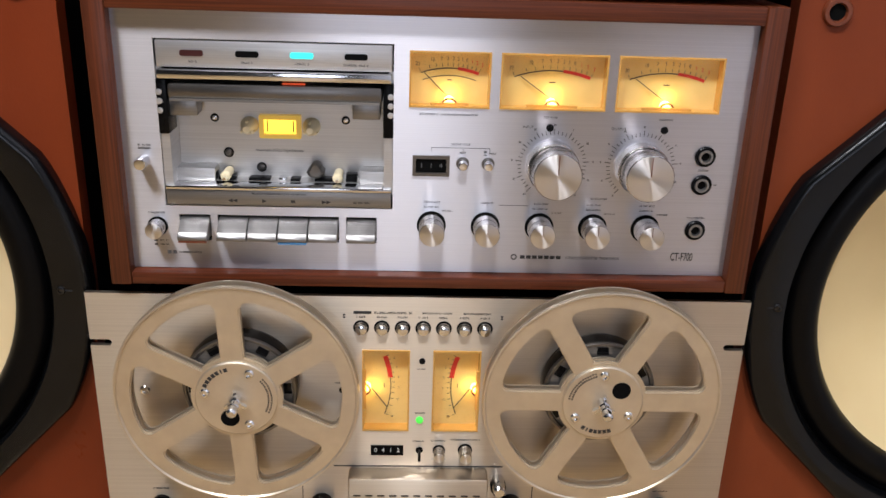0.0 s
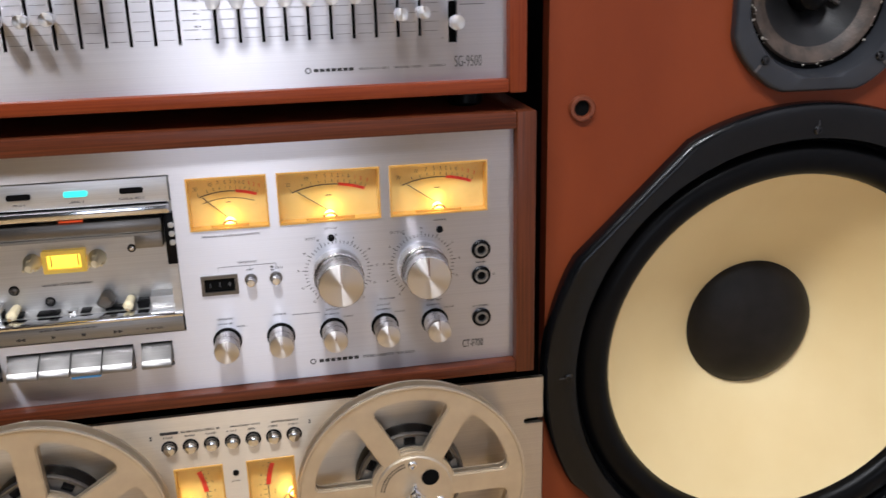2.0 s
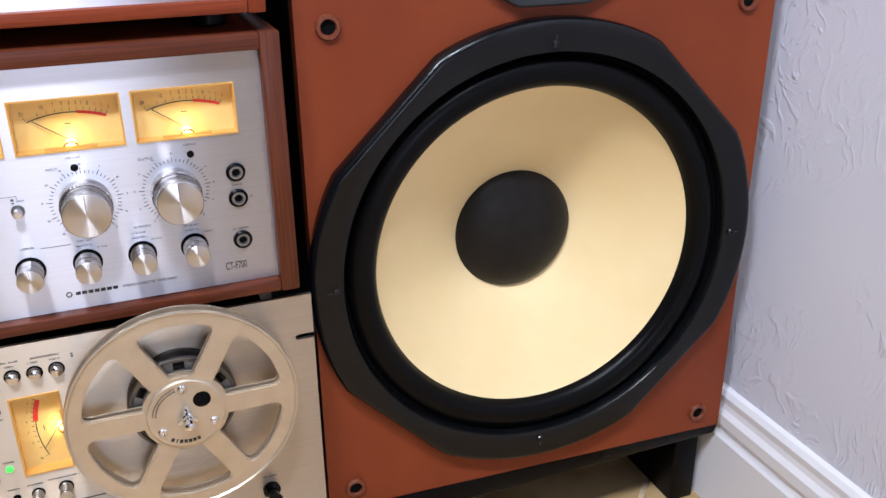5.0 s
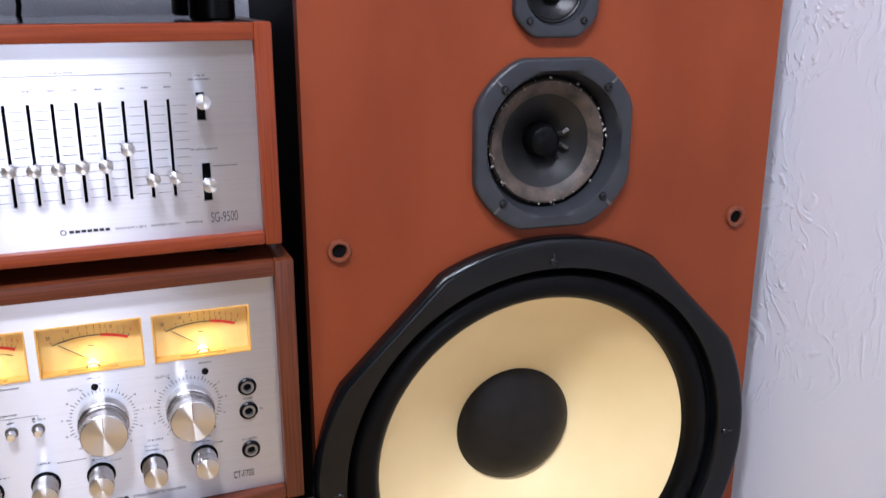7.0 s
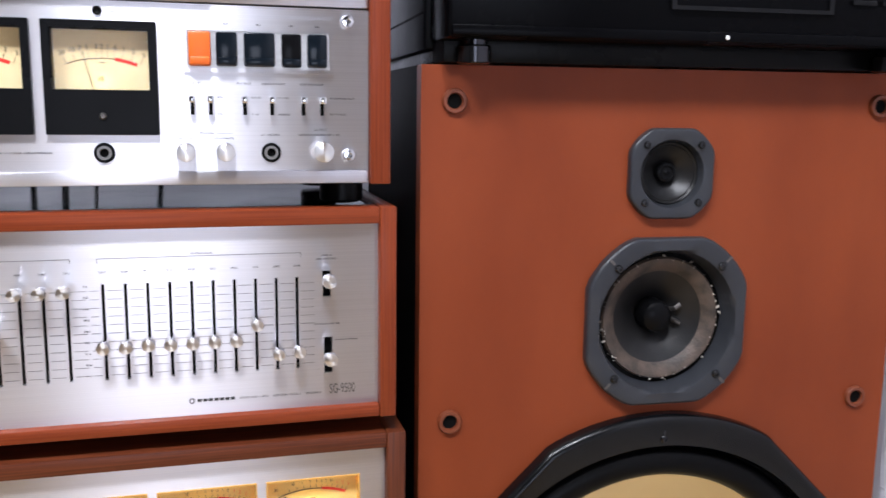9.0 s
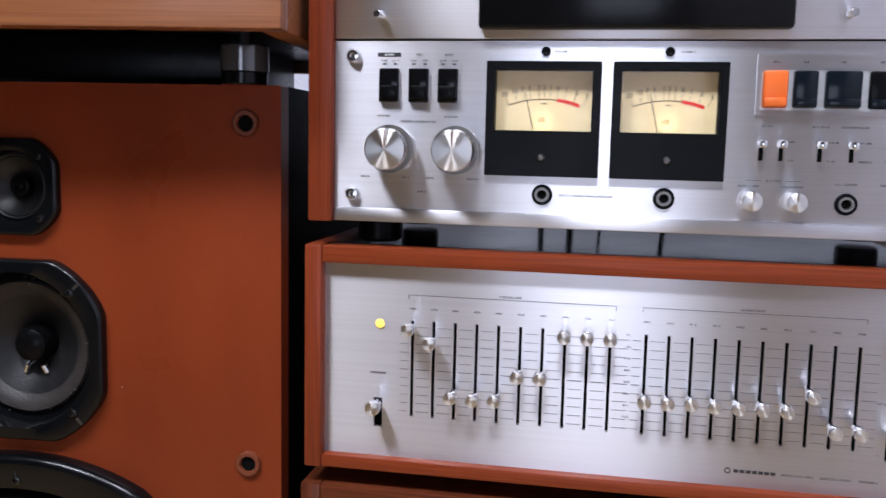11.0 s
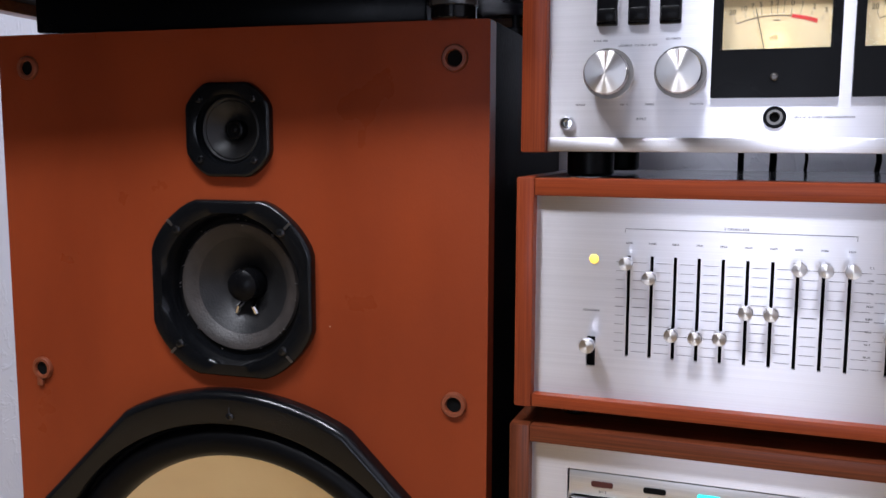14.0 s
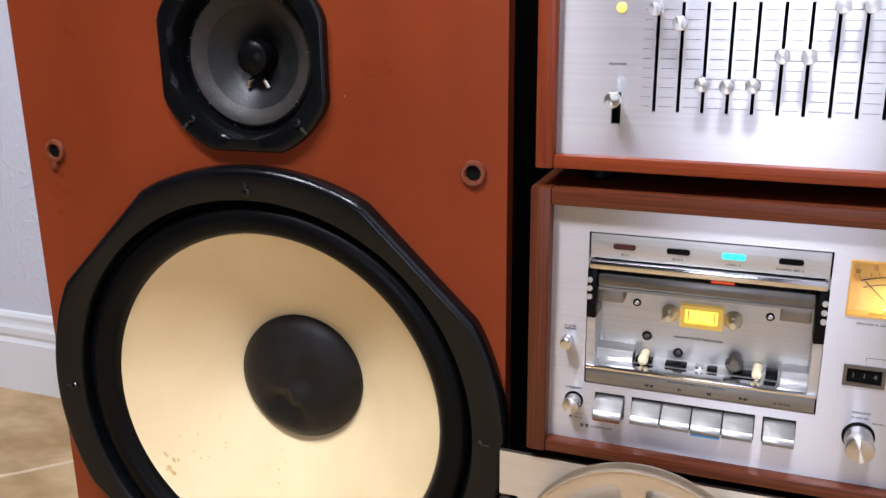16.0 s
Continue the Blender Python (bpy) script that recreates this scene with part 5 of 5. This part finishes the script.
# ---------------------------------------------------------------- upper tape deck
TY = 0.597
td = thing("upper_tape_deck", (0.004, TY, 0.7635), 0, "large silver tape deck with twin meters and wooden sides", "tape deck")
TOP = 1.12
part("side_panel", box(B(), -0.2130, -0.1960, TY - 0.006, TY + 0.20, 0.7800, TOP, 0.0015), wood_v, td)
part("side_panel", box(B(), 0.2040, 0.2188, TY - 0.006, TY + 0.20, 0.7800, TOP, 0.0015), wood_v, td)
part("body", box(B(), -0.1955, 0.2035, TY + 0.011, TY + 0.20, 0.7820, TOP - 0.004, 0.002), black, td)
feet(td, -0.174, 0.190, 0.640, 0.78, 0.7632, 0.7825, 0.0165)
t1, t2 = (-0.0917, -0.0176), (-0.0105, 0.0607)
loops = [rect(-0.1955, 0.2035, 0.7808, 0.9020)] + [rect(a + 0.0045, b - 0.0045, 0.8432, 0.8845) for a, b in (t1, t2)]
part("faceplate", plate(B(), loops, TY, TY + 0.004), alu, td, smooth=False)
part("face_ridge", box(B(), -0.1955, 0.2035, TY - 0.0022, TY + 0.001, 0.7808, 0.7900, 0.0008), alu, td)
part("upper_faceplate", box(B(), -0.1955, 0.2035, TY - 0.0015, TY + 0.004, 0.9030, TOP - 0.006, 0.0008), alu, td)
ow = part("tape_path_window", box(B(), -0.0975, 0.0965, TY - 0.010, TY, 0.9085, 1.05, 0.003), black_gloss, td, "black tape path cover")
for (a, b), nd in ((t1, -0.05), (t2, -0.15)):
    f = part("meter_bezel", plate(B(), [rect(a, b, 0.8147, 0.8889, 0.001), rect(a + 0.0050, b - 0.0050, 0.8435, 0.8840)], TY - 0.004, TY + 0.0005), black, td)
    screw(f, (a + b) / 2, 0.8270, TY - 0.004, 0.0026, steel_dark)
    meter(td, a + 0.0045, b - 0.0045, 0.8432, 0.8845, TY, 0, 0.0022, nd, "cream", 0.007)
for x in (-0.0538, 0.0242):
    part("peak_lamp", lathe(B(), x, 0.8953, [(0.0030, TY), (0.0030, TY - 0.0012), (0.0018, TY - 0.0014), (0, TY - 0.0004)], 20), black, td)
for x in (-0.1575, -0.1374, -0.1176):
    k = part("rocker_switch", box(B(), x - 0.0068, x + 0.0068, TY - 0.004, TY + 0.001, 0.8615, 0.8838, 0.0012), black_gloss, td)
    part("rocker_tip", box(B(), x - 0.0060, x + 0.0060, TY - 0.0062, TY - 0.003, 0.8635, 0.8725, 0.0015), black, k)
for x in (-0.1540, -0.1097):
    part("knob_seat", lathe(B(), x, 0.8305, [(0.0152, TY), (0.0152, TY - 0.0110), (0.0144, TY - 0.0125), (0.010, TY - 0.0125)], 48), knob_side, td)
    knob(td, x, 0.8305, TY - 0.013, 0.0137, 0.0140, name="input_knob", n=56, base=steel_dark)
for x in (-0.0533, 0.0247, 0.1346):
    jack(td, x, 0.8027, TY, 0.0068)
for x, z in ((-0.1822, 0.8918), (-0.1824, 0.7995), (0.1885, 0.8935), (0.1893, 0.8008)):
    s = part("rack_bolt", lathe(B(), x, z, [(0.0048, TY), (0.0048, TY - 0.003), (0.0036, TY - 0.0048), (0.0018, TY - 0.005), (0.0014, TY - 0.0035), (0, TY - 0.0035)], 22), chrome, td)
bp = part("button_panel", plate(B(), [rect(0.0772, 0.1792, 0.8570, 0.8942, 0.001), rect(0.0795, 0.1755, 0.8600, 0.8848)], TY - 0.002, TY + 0.001), alu, td)
for i, (a, b) in enumerate(((0.0808, 0.0954), (0.0987, 0.1129), (0.1172, 0.1381), (0.1427, 0.1564), (0.1602, 0.1739))):
    k = part("function_button", box(B(), a, b, TY - (0.003 if i == 3 else 0.006), TY + 0.001, 0.8612, 0.8840, 0.0016), orange if i == 0 else (black if i == 3 else navy), td, "orange record button" if i == 0 else "")
    part("button_step", box(B(), a + 0.0006, b - 0.0006, TY - (0.0045 if i == 3 else 0.0085), TY - 0.002, 0.8616, 0.8675, 0.0015), orange if i == 0 else navy, k)
part("button_well", box(B(), 0.0795, 0.1755, TY - 0.0006, TY + 0.0002, 0.8600, 0.8848), alu_well, bp)
for i, x in enumerate((0.0824, 0.0944, 0.1173, 0.1357, 0.1574, 0.1705)):
    s = part("lever_switch", box(B(), x - 0.0013, x + 0.0013, TY - 0.0004, TY + 0.0005, 0.8285, 0.8408), black_deep, td)
    part("lever", box(B(), x - 0.0021, x + 0.0021, TY - 0.011, TY, 0.8365, 0.8412, 0.0010), chrome, s)
for x, r in ((0.0772, 0.0062), (0.1033, 0.0062), (0.1697, 0.0072)):
    knob(td, x, 0.8035, TY, r, 0.016, name="small_knob", n=32, base=alu)
pr = B()
bars(pr, -0.048, -0.038, 0.8953, 0.0011, TY, rng)
bars(pr, 0.031, 0.040, 0.8953, 0.0011, TY, rng)
for x in (-0.1575, -0.1374, -0.1176):
    for dx in (-0.0038, 0.0038):
        tick(pr, x + dx - 0.0012, 0.8868, x + dx + 0.0012, 0.8868, 0.0012, TY)
        bars(pr, x + dx - 0.0022, x + dx + 0.0022, 0.8890, 0.0012, TY, rng)
for x0, x1, z in ((-0.166, -0.157, 0.8525), (-0.120, -0.111, 0.8525), (-0.150, -0.125, 0.8490), (-0.177, -0.171, 0.8115), (-0.148, -0.142, 0.8115), (-0.132, -0.126, 0.8115), (-0.104, -0.096, 0.8115),
                  (-0.042, -0.008, 0.8027), (0.0825, 0.0890, 0.8500), (0.1120, 0.1220, 0.8500), (0.1290, 0.1450, 0.8500), (0.1550, 0.1720, 0.8500),
                  (0.0860, 0.0960, 0.8160), (0.070, 0.083, 0.8125), (0.096, 0.109, 0.8125), (0.1280, 0.1410, 0.8150), (0.1540, 0.1830, 0.8150),
                  (0.1760, 0.1930, 0.8405), (0.1760, 0.1880, 0.8295), (0.099, 0.103, 0.8405), (0.099, 0.102, 0.829), (0.122, 0.128, 0.8405), (0.122, 0.127, 0.829), (0.140, 0.147, 0.8405), (0.140, 0.148, 0.829),
                  (0.0865, 0.0905, 0.8893), (0.1040, 0.1075, 0.8893), (0.1260, 0.1295, 0.8893), (0.1480, 0.1515, 0.8893), (0.1655, 0.1690, 0.8893)):
    bars(pr, x0, x1, z, 0.0012, TY - (0.002 if z > 0.889 else 0), rng)
tick(pr, 0.0740, 0.8160, 0.0840, 0.8160, 0.0003, TY)
tick(pr, 0.0980, 0.8160, 0.1080, 0.8160, 0.0003, TY)
part("printed_legend", pr, print_grey, td)
box_mark = part("power_plate", box(B(), -0.1660, -0.1500, TY - 0.0002, TY + 0.0001, 0.8915, 0.8942), print_black, td)
words("POWER", -0.1580, 0.8928, 0.0014, TY - 0.0002, print_white, td, "CENTER")
words("REEL", -0.1374, 0.8928, 0.0015, TY, print_grey, td, "CENTER")
words("SPEED", -0.1176, 0.8928, 0.0015, TY, print_grey, td, "CENTER")
words("INPUT", -0.1340, 0.8020, 0.0017, TY, print_grey, td, "CENTER")
words("OUTPUT", 0.1690, 0.8185, 0.0016, TY, print_grey, td, "CENTER")
for x in (-0.1640, 0.0540):
    k = part("upper_lever", lathe(B(), x if x < 0 else 0.1290, 0.9180, [(0.0028, TY - 0.001), (0.0028, TY - 0.010), (0.0020, TY - 0.012), (0, TY - 0.012)], 20), chrome, td)

# cables hanging behind the decks
for i, (x, r) in enumerate(((-0.078, 0.0030), (-0.052, 0.0034), (-0.026, 0.0016), (0.033, 0.0026))):
    cb = thing("audio_cable", (x, 0.93, 0.60), 0, "thin black cable hanging behind the decks", "cable", "cables behind the decks")
    part("cord", tube(B(), [(x + 0.02, 0.925, 0.60), (x, 0.93, 0.70), (x + 0.004 * i, 0.93, 0.77), (x, 0.93, 0.90), (x + 0.01, 0.92, 1.05)], r), black, cb)

# ---------------------------------------------------------------- turntable and black component on the speakers
tt = thing("turntable_unit", (-0.4535, 0.607, 0.873), 6.0, "wooden turntable plinth on clear feet", "turntable", local=True)
part("front_board", box(B(), -0.272, 0.2310, -0.086, -0.068, 0.0305, 0.150, 0.002), wood_light, tt)
part("side_board", box(B(), -0.272, -0.254, -0.068, 0.297, 0.0305, 0.150, 0.001), wood_light, tt)
part("side_board", box(B(), 0.213, 0.231, -0.068, 0.297, 0.0305, 0.150, 0.001), wood_light, tt)
part("rear_board", box(B(), -0.272, 0.231, 0.297, 0.315, 0.0305, 0.150, 0.002), wood_light, tt)
part("top_plate", box(B(), -0.254, 0.213, -0.068, 0.297, 0.130, 0.148), black, tt)
part("underside", box(B(), -0.254, 0.213, -0.068, 0.297, 0.041, 0.047), black, tt)
# black block added to deepen the shadow under the plinth
part("underside_shade_block", box(B(), -0.20, 0.150, 0.045, 0.27, 0.006, 0.041, 0.002), black, tt)
for x in (-0.240, 0.183):
    for y in (-0.005, 0.28):
        bm = lathe(B(), 0, 0, [(0, 0.0), (0.0155, 0.0), (0.0165, 0.001), (0.0165, 0.0085), (0.0155, 0.009)], 28)
        bmesh.ops.rotate(bm, verts=bm.verts, matrix=Matrix.Rotation(radians(90), 3, "X"))
        bmesh.ops.translate(bm, verts=bm.verts, vec=(x, y, 0))
        f = part("foot", bm, black_gloss, tt)
        bm = lathe(B(), 0, 0, [(0.0155, 0.009), (0.0175, 0.0095), (0.0175, 0.027), (0.0165, 0.028), (0.004, 0.028), (0.004, 0.041)], 28)
        bmesh.ops.rotate(bm, verts=bm.verts, matrix=Matrix.Rotation(radians(90), 3, "X"))
        bmesh.ops.translate(bm, verts=bm.verts, vec=(x, y, 0))
        part("foot_collar", bm, clear_foot, f)

vc = thing("video_recorder", (0.4585, 0.6085, 0.867), -3.0, "black video recorder on small round feet", "video recorder", local=True)
part("chassis", box(B(), -0.196, 0.204, -0.008, 0.30, 0.0015, 0.026, 0.001), black, vc)
part("front_panel", box(B(), -0.199, 0.226, -0.035, 0.03, 0.017, 0.145, 0.004), vcr_mat, vc)
part("front_ledge", box(B(), -0.196, 0.208, -0.038, -0.030, 0.019, 0.027, 0.0015), vcr_mat, vc)
part("top_cover", box(B(), -0.2035, 0.2140, 0.030, 0.31, 0.012, 0.150, 0.003), vcr_side, vc)
for z in (0.040, 0.075, 0.110):
    # raised black strip in place of a shaded groove
    part("side_groove_strip", box(B(), -0.2042, -0.2030, 0.035, 0.305, z, z + 0.0016), black_deep, vc)
part("tape_flap", plate(B(), [rect(-0.030, 0.105, 0.042, 0.13), rect(-0.026, 0.101, 0.045, 0.126)], -0.0385, -0.034), black_gloss, vc)
part("flap_face", box(B(), -0.026, 0.101, -0.0365, -0.034, 0.045, 0.126), vcr_mat, vc)
for x in (0.122, 0.148):
    part("front_button", box(B(), x, x + 0.021, -0.0375, -0.034, 0.050, 0.054, 0.0008), black_gloss, vc)
part("status_dot", lathe(B(), 0.016, 0.0225, [(0.0018, -0.0382), (0.0014, -0.0390), (0, -0.0392)], 12, lambda a, r: 1 + 0.4 * math.cos(a)), print_white, vc)
for x in (-0.176, 0.172):
    for y in (-0.021, 0.27):
        bm = lathe(B(), 0, 0, [(0, 0.0), (0.0118, 0.0), (0.0128, 0.001), (0.0128, 0.012), (0.0118, 0.013), (0.0100, 0.0135), (0.0100, 0.020), (0, 0.020)], 28)
        bmesh.ops.rotate(bm, verts=bm.verts, matrix=Matrix.Rotation(radians(90), 3, "X"))
        bmesh.ops.translate(bm, verts=bm.verts, vec=(x, y, 0))
        part("foot", bm, foot_gloss, vc)

# floor tiles, laid diagonally on a pale bed
TILE, JOINT = 0.46, 0.006
u, v = Vector((1, 1, 0)).normalized(), Vector((-1, 1, 0)).normalized()
origin = Vector((-1.102, 0.880, 0))
for i in range(-12, 12):
    for j in range(-10, 10):
        c = origin + u * (TILE * (i + 0.35)) + v * (TILE * (j + 0.5))
        if not (XL - 0.3 < c.x < XR + 0.3 and YF - 0.3 < c.y < YB + 0.3):
            continue
        h = (TILE - JOINT) / 2
        bm = B()
        box(bm, -h, h, -h, h, -0.004, 0.0)
        bmesh.ops.bevel(bm, geom=[e for e in bm.edges if all(w.co.z > -0.001 for w in e.verts)], offset=0.0015, segments=1, affect="EDGES")
        bmesh.ops.rotate(bm, verts=bm.verts, matrix=Matrix.Rotation(radians(45), 3, "Z"))
        bmesh.ops.translate(bm, verts=bm.verts, vec=(c.x, c.y, FLOOR))
        for axis, lo in ((0, XL + 0.002), (0, XR - 0.002), (1, YF + 0.002), (1, YB - 0.002)):
            nv = Vector((0, 0, 0))
            nv[axis] = 1 if lo in (XR - 0.002, YB - 0.002) else -1
            p = Vector((0, 0, 0))
            p[axis] = lo
            geom = bm.verts[:] + bm.edges[:] + bm.faces[:]
            bmesh.ops.bisect_plane(bm, geom=geom, plane_co=p, plane_no=nv, clear_outer=True)
        if len(bm.faces) < 4:
            bm.free()
            continue
        me = bpy.data.meshes.new("tile")
        bm.to_mesh(me)
        bm.free()
        me.materials.append(tile_mat)
        t = new("tile", me)
        t.parent = floor_ob
